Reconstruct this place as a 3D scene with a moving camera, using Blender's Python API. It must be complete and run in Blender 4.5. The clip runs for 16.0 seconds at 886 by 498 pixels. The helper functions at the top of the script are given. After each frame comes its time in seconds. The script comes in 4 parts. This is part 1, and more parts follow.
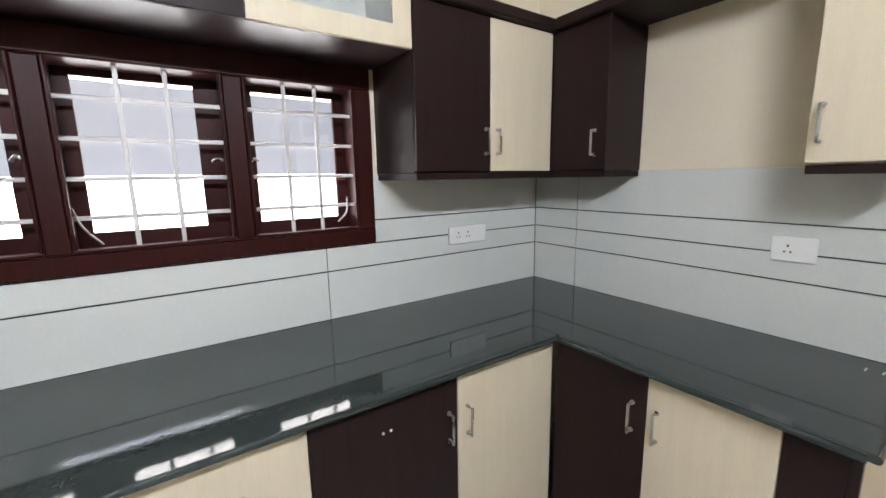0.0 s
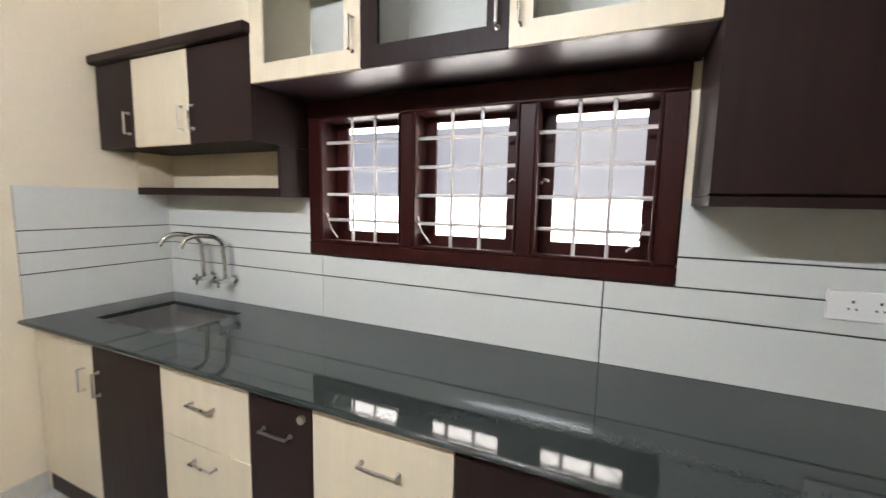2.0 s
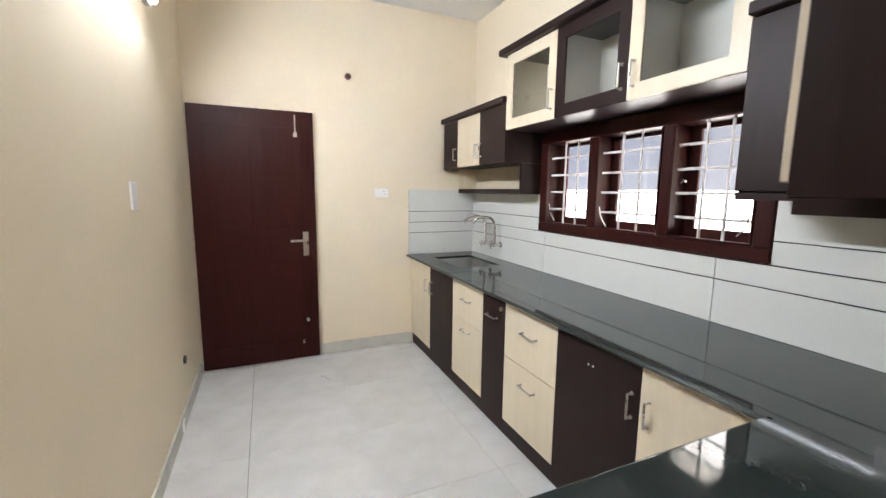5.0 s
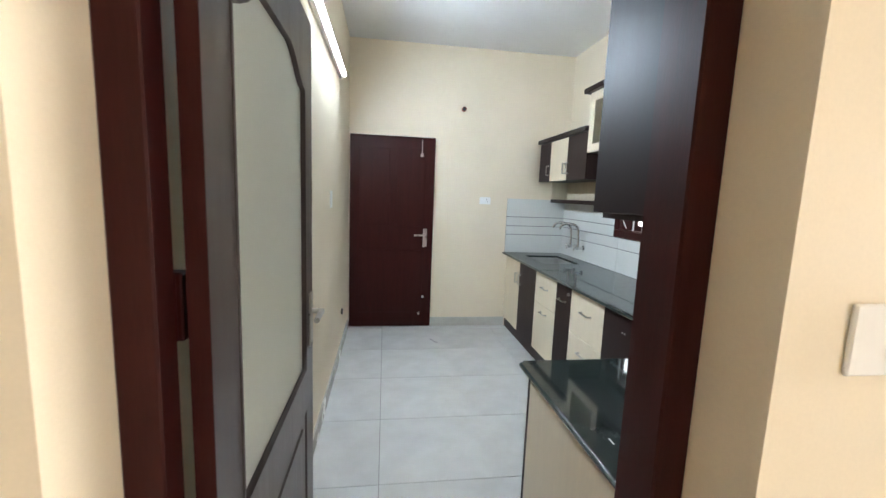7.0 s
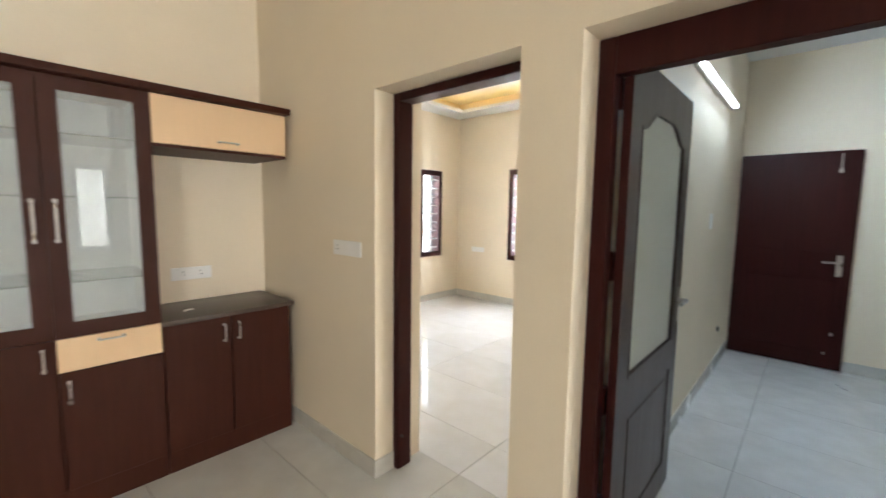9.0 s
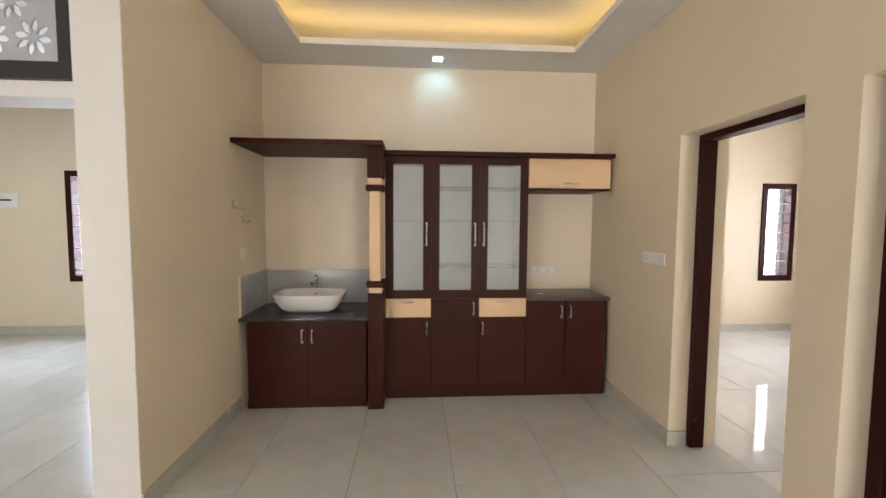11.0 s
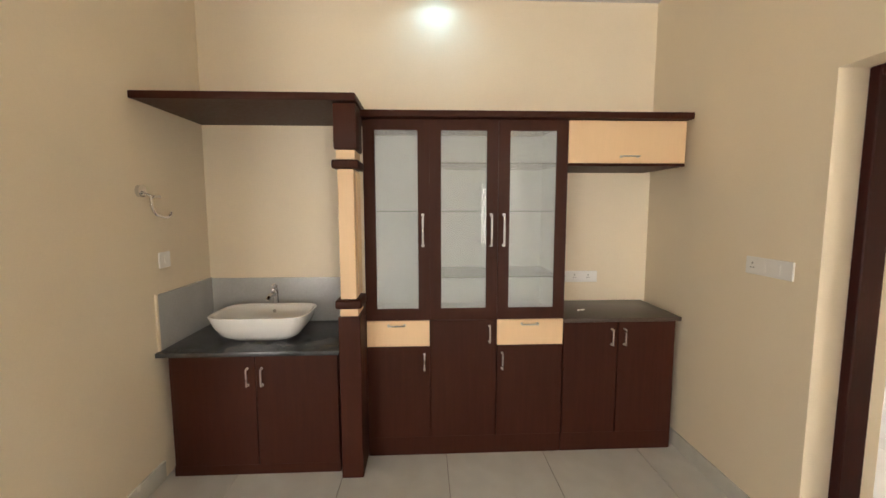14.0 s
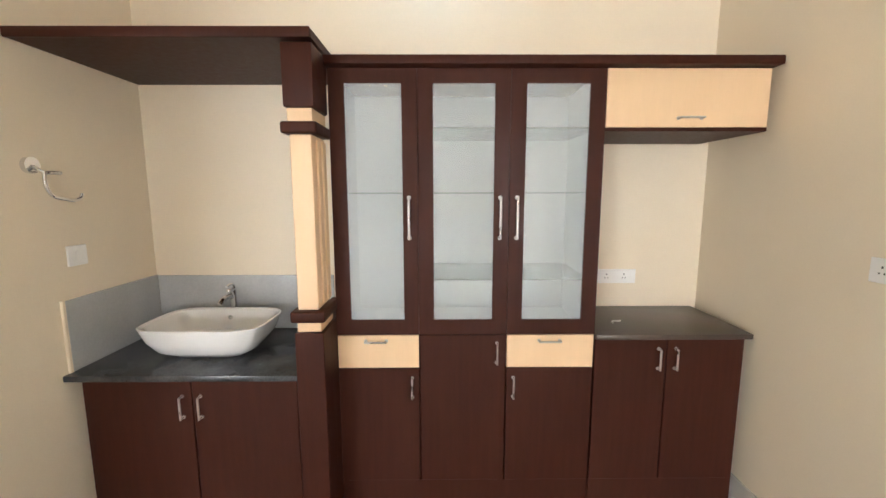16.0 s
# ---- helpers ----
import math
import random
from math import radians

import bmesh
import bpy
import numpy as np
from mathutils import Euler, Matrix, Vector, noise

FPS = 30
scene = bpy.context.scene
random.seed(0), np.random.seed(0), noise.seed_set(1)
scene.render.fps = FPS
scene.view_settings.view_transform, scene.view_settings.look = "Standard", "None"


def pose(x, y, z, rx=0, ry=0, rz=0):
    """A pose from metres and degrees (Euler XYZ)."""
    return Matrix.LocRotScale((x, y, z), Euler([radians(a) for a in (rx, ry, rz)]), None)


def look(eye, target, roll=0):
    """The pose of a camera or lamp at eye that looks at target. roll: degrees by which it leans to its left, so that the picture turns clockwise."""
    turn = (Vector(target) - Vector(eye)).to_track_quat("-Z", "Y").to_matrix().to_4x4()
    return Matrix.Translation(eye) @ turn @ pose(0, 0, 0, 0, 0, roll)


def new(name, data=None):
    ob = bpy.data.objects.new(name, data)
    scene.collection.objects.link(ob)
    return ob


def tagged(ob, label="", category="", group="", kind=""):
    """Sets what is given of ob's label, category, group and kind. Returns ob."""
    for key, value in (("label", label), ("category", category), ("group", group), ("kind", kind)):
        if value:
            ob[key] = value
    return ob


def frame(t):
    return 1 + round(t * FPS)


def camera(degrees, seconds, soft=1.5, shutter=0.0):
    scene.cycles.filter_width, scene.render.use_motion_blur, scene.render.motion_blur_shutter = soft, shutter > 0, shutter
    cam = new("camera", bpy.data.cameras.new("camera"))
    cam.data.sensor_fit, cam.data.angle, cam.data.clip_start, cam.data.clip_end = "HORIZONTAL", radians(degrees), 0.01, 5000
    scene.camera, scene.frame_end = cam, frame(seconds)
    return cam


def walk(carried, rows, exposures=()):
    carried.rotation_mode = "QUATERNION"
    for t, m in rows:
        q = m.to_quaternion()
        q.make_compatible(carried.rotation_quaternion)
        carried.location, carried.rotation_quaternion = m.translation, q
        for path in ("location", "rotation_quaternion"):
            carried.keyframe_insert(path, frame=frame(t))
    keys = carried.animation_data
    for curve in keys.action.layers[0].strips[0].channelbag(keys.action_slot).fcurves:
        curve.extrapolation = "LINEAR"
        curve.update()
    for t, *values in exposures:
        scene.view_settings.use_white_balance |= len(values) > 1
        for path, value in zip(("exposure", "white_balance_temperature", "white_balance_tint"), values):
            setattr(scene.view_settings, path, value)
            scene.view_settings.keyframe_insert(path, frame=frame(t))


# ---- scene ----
cam = camera(94.8, 16.0, soft=1.5, shutter=0.2)
PATH = [
    (0, (0.311, 0.127, 1.433), (1.425, 1.751, 1.087), -1.0),
    (0.5, (0.542, 0.131, 1.42), (1.35, 1.927, 1.071), -0.9),
    (1, (0.722, 0.141, 1.388), (1.052, 2.094, 1.108), -0.7),
    (1.5, (0.838, 0.211, 1.377), (0.568, 2.18, 1.147), 0.3),
    (2, (0.908, 0.215, 1.423), (0.09, 2.025, 1.192), 1.1),
    (2.5, (1.076, 0.181, 1.415), (-0.189, 1.718, 1.216), 1.0),
    (3, (1.213, 0.091, 1.424), (-0.268, 1.419, 1.218), 0.2),
    (3.5, (1.387, 0.024, 1.437), (-0.218, 1.196, 1.213), -0.4),
    (4, (1.596, -0.033, 1.42), (-0.093, 1.01, 1.178), -0.2),
    (6.3, (2.605, -0.264, 1.475), (0.681, 0.208, 1.197), 1.4),
    (6.5, (2.689, -0.276, 1.471), (0.753, 0.149, 1.202), 1.5),
    (7, (2.872, -0.281, 1.47), (0.91, 0.006, 1.207), 2.2),
    (7.5, (3.093, -0.236, 1.458), (1.115, -0.152, 1.177), 2.6),
    (8, (3.295, -0.199, 1.45), (1.329, -0.418, 1.156), 2.4),
    (8.5, (3.538, -0.143, 1.445), (1.676, -0.82, 1.171), 1.7),
    (9, (3.733, -0.05, 1.488), (2.259, -1.387, 1.287), 0.8),
    (9.5, (3.909, 0.082, 1.495), (3.027, -1.707, 1.358), 0.4),
    (10, (4.058, 0.242, 1.504), (3.626, -1.708, 1.401), 0.5),
    (10.2, (4.104, 0.324, 1.503), (3.776, -1.646, 1.403), 0.5),
    (11.3, (4.115, 0.92, 1.505), (4.015, -1.07, 1.365), 0.3),
    (12.3, (4.102, 0.794, 1.508), (4.073, -1.2, 1.36), 0.2),
    (12.5, (4.092, 0.718, 1.5), (4.055, -1.277, 1.357), 0.1),
    (13, (4.113, 0.463, 1.53), (4.032, -1.529, 1.366), 0.0),
    (13.5, (4.062, 0.134, 1.546), (3.968, -1.856, 1.365), -0.0),
    (14, (4.019, -0.161, 1.536), (3.928, -2.149, 1.336), -0.1),
    (14.5, (3.997, -0.428, 1.53), (3.909, -2.414, 1.309), -0.1),
    (15, (3.94, -0.61, 1.52), (3.871, -2.593, 1.268), -0.0),
    (15.5, (3.91, -0.706, 1.517), (3.866, -2.688, 1.252), -0.0),
    (16, (3.89, -0.741, 1.516), (3.876, -2.722, 1.244), -0.1),
]
walk(cam, [(t, look(eye, target, roll)) for t, eye, target, roll in PATH],
     exposures=[(0.0, 0.28, 6700, 18), (1.0, 0.45, 6900, 20), (1.5, 0.4, 7150, 20), (2.5, 0.16, 6850, 19), (3.0, 0.28, 6800, 19), (4.2, 0.32, 6700, 19), (6.3, 0.62, 7300, 20), (7.0, 0.25, 6100, 12), (7.5, -0.1, 5800, 10), (8.5, -0.4, 5600, 7),
                (9.0, -0.32, 5800, 9), (10.0, -0.42, 5950, 12), (12.5, -0.72, 5950, 13), (13.0, -0.65, 6250, 13), (14.0, -0.3, 6300, 12), (14.5, -0.12, 6100, 12), (15.0, 0.05, 5950, 12), (16.0, 0.20, 5600, 11)])

# ---- light ----
world = bpy.data.worlds.new("sky")
scene.world = world
world.use_nodes = True
wn = world.node_tree
sky = wn.nodes.new("ShaderNodeTexSky")
sky.sky_type, sky.sun_disc = "NISHITA", False
sky.sun_elevation, sky.sun_rotation = radians(62), radians(100)
wn.nodes["Background"].inputs["Strength"].default_value = 0.12
wn.links.new(sky.outputs[0], wn.nodes["Background"].inputs[0])
sun = new("sun", bpy.data.lights.new("sun", "SUN"))
sun.data.energy, sun.data.angle, sun.data.color = 1.0, radians(15), (1, 0.96, 0.9)
sun.matrix_world = look((0, 0, 20), (-4, -9, 0))


def area(name, eye, target, sx, sy, watts, color):
    lamp = new(name, bpy.data.lights.new(name, "AREA"))
    lamp.data.shape, lamp.data.size, lamp.data.size_y = "RECTANGLE", sx, sy
    lamp.data.energy, lamp.data.color = watts, color
    lamp.matrix_world = look(eye, target)
    return lamp


DAY, WARMDAY = (0.86, 0.93, 1.0), (1.0, 0.90, 0.77)
area("kitchen_window_daylight", (0.3, 2.55, 2.75), (0.3, 1.2, 1.0), 1.6, 0.7, 60, DAY)
area("bedroom_window_daylight", (-0.98, -5.3, 1.4), (-0.5, 0, 1.2), 1.2, 1.6, 300, (1.0, 0.98, 0.96))
area("bedroom_side_daylight", (-1.79, -3.10, 1.4), (0, -3.10, 1.2), 0.7, 1.25, 120, (1.0, 0.98, 0.96))
area("living_window_daylight", (8.2, -4.97, 1.4), (8.2, 0, 1.2), 0.8, 1.3, 135, DAY)
area("hall_window_daylight", (2.6, 4.09, 1.4), (3.2, 0, 1.2), 0.45, 1.3, 192, WARMDAY)
# Added fill lamp in an unseen opening, to brighten dining and living room.
area("entrance_daylight", (7.0, 4.09, 1.2), (6.4, 0, 1.0), 1.6, 2.1, 148, WARMDAY)
area("tube_glow", (0.1, -0.60, 2.385), (0.1, 1.5, 1.3), 1.25, 0.022, 60, (0.76, 0.89, 1.0))
spot = new("downlight_beam", bpy.data.lights.new("downlight_beam", "SPOT"))
spot.data.energy, spot.data.spot_size, spot.data.spot_blend, spot.data.shadow_soft_size = 3.5, radians(160), 0.7, 0.05
spot.data.color = (0.36, 0.76, 1.0)
spot.matrix_world = look((3.93, -2.86, 2.905), (3.93, -3.5, 1.6))


# ---- materials ----
def material(name, base, rough=0.5, metal=0.0, scale=8.0, vary=0.08, stretch=(1, 1, 1), bump=0.03, fine=90.0,
             second=None, coat=0.0, spread=0.0, spec=0.5, patchy=1.0):
    m = bpy.data.materials.new(name)
    m.use_nodes = True
    n, link = m.node_tree.nodes, m.node_tree.links.new
    b = n["Principled BSDF"]
    co, mp = n.new("ShaderNodeTexCoord"), n.new("ShaderNodeMapping")
    mp.inputs["Scale"].default_value = stretch
    link(co.outputs["Object"], mp.inputs[0])
    big, small = n.new("ShaderNodeTexNoise"), n.new("ShaderNodeTexNoise")
    for tex, s in ((big, scale), (small, fine)):
        tex.inputs["Scale"].default_value, tex.inputs["Detail"].default_value = s, 5
        link(mp.outputs[0], tex.inputs["Vector"])
    mixn = n.new("ShaderNodeMix")
    mixn.data_type = "FLOAT"
    mixn.inputs[0].default_value = 0.4
    link(big.outputs[0], mixn.inputs[2]), link(small.outputs[0], mixn.inputs[3])
    ramp = n.new("ShaderNodeValToRGB")
    other = second or tuple(c * (1 - 2.2 * vary) for c in base)
    lighter = tuple(min(1, c * (1 + vary)) for c in base)
    ramp.color_ramp.elements[0].position, ramp.color_ramp.elements[1].position = 0.34, 0.66
    ramp.color_ramp.elements[0].color, ramp.color_ramp.elements[1].color = (*other, 1), (*lighter, 1)
    link(mixn.outputs[0], ramp.inputs[0])
    out = ramp.outputs[0]
    if spread:
        info, hsv, rng = n.new("ShaderNodeObjectInfo"), n.new("ShaderNodeHueSaturation"), n.new("ShaderNodeMapRange")
        rng.inputs[3].default_value, rng.inputs[4].default_value = 1 - spread, 1 + spread
        link(info.outputs["Random"], rng.inputs[0]), link(rng.outputs[0], hsv.inputs["Value"]), link(out, hsv.inputs["Color"])
        out = hsv.outputs[0]
    link(out, b.inputs["Base Color"])
    rr = n.new("ShaderNodeMapRange")
    rr.inputs[3].default_value, rr.inputs[4].default_value = rough * (1 - 0.2 * patchy), min(1, rough * (1 + 0.25 * patchy))
    link(big.outputs[0], rr.inputs[0]), link(rr.outputs[0], b.inputs["Roughness"])
    b.inputs["Metallic"].default_value = metal
    b.inputs["Specular IOR Level"].default_value = spec
    b.inputs["Coat Weight"].default_value = coat
    b.inputs["Coat Roughness"].default_value = 0.08
    if bump:
        bp = n.new("ShaderNodeBump")
        bp.inputs["Strength"].default_value, bp.inputs["Distance"].default_value = bump, 0.004
        link(small.outputs[0], bp.inputs["Height"]), link(bp.outputs[0], b.inputs["Normal"])
    return m


def glow(name, color, strength):
    m = bpy.data.materials.new(name)
    m.use_nodes = True
    b = m.node_tree.nodes["Principled BSDF"]
    b.inputs["Base Color"].default_value = (0.01, 0.01, 0.01, 1)
    b.inputs["Emission Color"].default_value = (*color, 1)
    b.inputs["Emission Strength"].default_value = strength
    return m


def glass(name, color, rough, weight=1.0):
    m = bpy.data.materials.new(name)
    m.use_nodes = True
    b = m.node_tree.nodes["Principled BSDF"]
    b.inputs["Base Color"].default_value = (*color, 1)
    b.inputs["Roughness"].default_value, b.inputs["Transmission Weight"].default_value = rough, weight
    b.inputs["IOR"].default_value = 1.45
    return m


PAINT = material("cream_wall_paint", (0.824, 0.725, 0.560), 0.55, vary=0.02, scale=2.0, bump=0.06, fine=160)
WHITE = material("white_ceiling_paint", (0.80, 0.80, 0.79), 0.7, vary=0.02, scale=2, bump=0.04, fine=150)
GREYPAINT = material("grey_white_paint", (0.72, 0.70, 0.66), 0.6, vary=0.02, scale=2, bump=0.04, fine=150)
DARK = material("dark_wenge_laminate", (0.021, 0.0105, 0.0098), 0.42, vary=0.10, scale=5, stretch=(9, 9, 0.8), bump=0.04, fine=60, spec=0.16)
DARKH = material("dark_wenge_gloss", (0.034, 0.016, 0.020), 0.33, vary=0.18, scale=5, stretch=(0.8, 9, 9), bump=0.0, fine=60)
CREAM = material("cream_ash_laminate", (0.70, 0.60, 0.44), 0.4, vary=0.028, scale=3, stretch=(8, 8, 0.5), bump=0.02, fine=30)
MAHOG = material("mahogany_laminate", (0.044, 0.0122, 0.0068), 0.44, vary=0.10, scale=4, stretch=(10, 10, 0.7), bump=0.03, fine=50, spec=0.13)
BEECH = material("beech_laminate", (0.76, 0.54, 0.32), 0.42, vary=0.015, scale=3, stretch=(7, 7, 0.5), bump=0.02, fine=30)
VARNISH = material("dark_red_varnished_wood", (0.036, 0.0064, 0.0054), 0.40, vary=0.14, scale=4, stretch=(9, 9, 0.7), bump=0.05, fine=45, coat=0.0, spec=0.16)
GREYDOOR = material("dark_brown_varnished_wood", (0.050, 0.034, 0.031), 0.34, vary=0.06, scale=4, stretch=(9, 9, 0.7), bump=0.05, fine=45)
GRANITE = material("dark_green_granite", (0.029, 0.038, 0.035), 0.05, vary=0.04, scale=140, fine=600, second=(0.026, 0.0345, 0.032), bump=0.0, spec=0.45, patchy=0.0)
GRANITEB = material("black_granite", (0.060, 0.064, 0.070), 0.24, vary=0.3, scale=7, fine=160, second=(0.012, 0.013, 0.014), bump=0.01)
BROWNTOP = material("brown_granite", (0.070, 0.052, 0.041), 0.3, vary=0.1, scale=120, fine=500, second=(0.048, 0.035, 0.028), bump=0.01)
FLOOR = material("grey_marble_tile", (0.60, 0.605, 0.585), 0.17, vary=0.05, scale=1.6, fine=6, second=(0.53, 0.53, 0.51), bump=0.0, spread=0.03)
FLOORW = material("polished_white_tile", (0.71, 0.715, 0.73), 0.04, vary=0.03, scale=1.8, fine=6, second=(0.64, 0.64, 0.63), bump=0.0, spread=0.03)
SKIRT = material("grey_skirting_tile", (0.60, 0.585, 0.53), 0.25, vary=0.06, scale=4, fine=12, bump=0.0)
GROUT = material("grey_grout", (0.20, 0.19, 0.18), 0.8, vary=0.1)
SPLASH = material("pale_grey_glazed_tile", (0.70, 0.71, 0.67), 0.025, vary=0.02, scale=3, bump=0.0, spread=0.01)
SPLASHD = material("grey_glazed_tile", (0.47, 0.48, 0.48), 0.15, vary=0.05, scale=5, bump=0.0)
GROOVE = material("black_groove", (0.03, 0.03, 0.03), 0.6, bump=0)
STEEL = material("brushed_steel", (0.55, 0.53, 0.50), 0.28, 1.0, scale=20, vary=0.08, bump=0.02)
BOWL = material("satin_steel", (0.42, 0.41, 0.39), 0.34, 0.9, scale=14, vary=0.06, bump=0.02)
CHROME = material("chrome", (0.75, 0.75, 0.76), 0.10, 1.0, vary=0.03, bump=0)
PLASTIC = material("white_plastic", (0.88, 0.87, 0.84), 0.3, vary=0.01, bump=0)
BLACK = material("black_plastic", (0.02, 0.02, 0.02), 0.4, bump=0)
CERAMIC = material("white_glazed_ceramic", (0.85, 0.85, 0.84), 0.06, vary=0.01, bump=0, coat=0.5)
BARS = material("off_white_painted_iron", (0.66, 0.64, 0.62), 0.4, vary=0.05, bump=0.02)
JALI = material("grey_painted_board", (0.42, 0.43, 0.44), 0.5, vary=0.03)
INNER = material("white_board", (0.84, 0.85, 0.84), 0.5, vary=0.02, bump=0)
COPPER = material("reddish_pvc_pipe", (0.35, 0.10, 0.05), 0.5, bump=0)
CLEAR = glass("clear_glass", (0.93, 0.97, 0.95), 0.0)
FROST = glass("frosted_glass", (0.90, 0.94, 0.86), 0.4, 0.55)
SHELFGLASS = glass("green_edged_glass", (0.40, 0.56, 0.50), 0.02)
MILKY = glass("milky_cabinet_glass", (0.80, 0.84, 0.84), 0.0, 0.76)
TUBE = glow("tube_light_white", (0.95, 0.98, 1.0), 14)
LED = glow("led_white", (0.9, 0.97, 1.0), 12)
COVE = glow("warm_led_strip", (1.0, 0.60, 0.15), 9.5)
BRIGHT = glow("bright_daylight", (1.0, 1.0, 1.0), 3.0)
# Emission stands in for sunlight on the compound wall and for bright sky.
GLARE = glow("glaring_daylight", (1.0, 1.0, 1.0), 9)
# Haze and its daylight are put in as a weak blue emission.
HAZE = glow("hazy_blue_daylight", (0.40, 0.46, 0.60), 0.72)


# ---- mesh helpers ----
def link_mesh(name, bm, mat, parent=None, label="", smooth=False):
    me = bpy.data.meshes.new(name)
    bm.normal_update()
    bm.to_mesh(me)
    bm.free()
    me.materials.append(mat)
    if smooth:
        me.shade_smooth()
        me.set_sharp_from_angle(angle=radians(38))
    ob = new(name, me)
    if parent:
        ob.parent = parent
    if label:
        ob["label"] = label
    return ob


def add_box(bm, x0, x1, y0, y1, z0, z1, bevel=0.0, seg=1):
    r = bmesh.ops.create_cube(bm, size=1.0)
    for v in r["verts"]:
        v.co = ((x0 + x1) / 2 + v.co.x * abs(x1 - x0), (y0 + y1) / 2 + v.co.y * abs(y1 - y0), (z0 + z1) / 2 + v.co.z * abs(z1 - z0))
    if bevel:
        edges = list({e for v in r["verts"] for e in v.link_edges})
        bmesh.ops.bevel(bm, geom=edges, offset=bevel, segments=seg, affect="EDGES", profile=0.5)


def part(name, boxes, mat, parent=None, label="", bevel=0.0, seg=1):
    """One mesh object out of boxes (x0, x1, y0, y1, z0, z1)."""
    bm = bmesh.new()
    for b in boxes:
        add_box(bm, *b, bevel=bevel, seg=seg)
    return link_mesh(name, bm, mat, parent, label, smooth=seg > 1)


def add_rod(bm, a, b, r, n=12):
    a, b = Vector(a), Vector(b)
    m = Matrix.Translation((a + b) / 2) @ (b - a).to_track_quat("Z", "Y").to_matrix().to_4x4()
    bmesh.ops.create_cone(bm, cap_ends=True, segments=n, radius1=r, radius2=r, depth=(b - a).length, matrix=m)


def rods(name, pairs, r, mat, parent=None, label="", n=12):
    bm = bmesh.new()
    for a, b in pairs:
        add_rod(bm, a, b, r, n)
    return link_mesh(name, bm, mat, parent, label, smooth=True)


def bent_tube(name, points, r, mat, parent=None, label=""):
    """A smooth round tube through points."""
    cu = bpy.data.curves.new(name, "CURVE")
    cu.dimensions, cu.bevel_depth, cu.bevel_resolution, cu.use_fill_caps, cu.resolution_u = "3D", r, 4, True, 8
    sp = cu.splines.new("BEZIER")
    sp.bezier_points.add(len(points) - 1)
    for p, co in zip(sp.bezier_points, points):
        p.co, p.handle_left_type, p.handle_right_type = co, "AUTO", "AUTO"
    tmp = new("tube_tmp", cu)
    me = bpy.data.meshes.new_from_object(tmp)
    bpy.data.objects.remove(tmp)
    me.name = name
    me.materials.clear()
    me.materials.append(mat)
    me.shade_smooth()
    ob = new(name, me)
    if parent:
        ob.parent = parent
    if label:
        ob["label"] = label
    return ob


def thing(name, label, category, group="", kind=""):
    return tagged(new(name), label, category, group, kind)


def setting(ob, label, category=""):
    return tagged(ob, label, category or ob.name.split("_")[0], kind="structure")


def wall(name, axis, a0, a1, b0, b1, z0, z1, holes, mat, label):
    """A wall along axis from a0 to a1, b0 to b1 thick, with holes (a0, a1, z0, z1) through it."""
    boxes, at = [], a0

    def put(p, q, lo, hi):
        if q - p > 1e-4 and hi - lo > 1e-4:
            boxes.append((p, q, b0, b1, lo, hi) if axis == "x" else (b0, b1, p, q, lo, hi))

    for h0, h1, lo, hi in sorted(holes):
        put(at, h0, z0, z1)
        put(h0, h1, z0, lo)
        put(h0, h1, hi, z1)
        at = h1
    put(at, a1, z0, z1)
    return setting(part(name, boxes, mat), label, "wall")


# ---- structure ----
KX0, KX1, KY0, KY1 = -1.56, 2.07, -0.66, 1.75
DX, DL, DB = 2.405, 5.51, -3.04
TOP = 3.3
BX, BY = -1.60, -4.55
setting(part("subfloor", [(-2.3, 10.3, -5.1, 5.3, -0.2, -0.006)], GROUT), "grey grout bed under the floor tiles", "floor")
setting(part("ground", [(-60, 60, -60, 60, -0.5, -0.21)], SKIRT), "plain grey paved ground outside the house", "ground")
wall("wall_window_kitchen", "x", -1.76, KX1, KY1, 1.95, 0, TOP, [(-0.481, 1.061, 1.164, 1.8715)], PAINT, "cream painted kitchen wall with a window opening")
wall("wall_back_kitchen", "y", -0.78, KY1, -1.76, KX0, 0, TOP, [], PAINT, "cream painted kitchen end wall")
wall("wall_side_kitchen", "x", KX0, KX1, -0.78, KY0, 0, TOP, [], PAINT, "cream painted kitchen side wall")
wall("wall_party_inner", "y", -0.78, 1.95, KX1, 2.18, 0, TOP, [(-0.6595, 0.302, 0, 2.075)], PAINT, "cream painted kitchen face of the dividing wall")
wall("wall_party_bedroom", "y", -3.24, -0.78, KX1, 2.18, 0, TOP, [(-1.735, -0.884, 0, 2.078)], PAINT, "cream painted bedroom face of the dividing wall")
wall("wall_party", "y", -3.24, 1.95, 2.18, DX, 0, TOP, [(-1.735, -0.884, 0, 2.078), (-0.650, 0.259, 0, 2.075)], PAINT,
     "cream painted wall with two door openings")
wall("wall_back_dining", "x", DX, 5.74, -3.24, DB, 0, TOP, [], PAINT, "cream painted dining wall behind the cabinets")
wall("wall_left_dining", "y", DB, -1.25, DL, 5.74, 0, TOP, [], PAINT, "cream painted dining side wall with a free end")
wall("wall_bedroom_far", "x", -1.80, KX1, -4.75, BY, 0, TOP, [(-1.15, -0.70, 0.735, 2.05)], PAINT, "cream painted bedroom wall with a window")
wall("wall_bedroom_side", "y", BY, -0.78, -1.80, BX, 0, TOP, [(-3.51, -2.70, 0.72, 2.06)], PAINT, "cream painted bedroom wall with a window")
wall("wall_bedroom_party", "y", -5.0, -3.24, KX1, DX, 0, TOP, [], PAINT, "cream painted wall closing the bedroom")
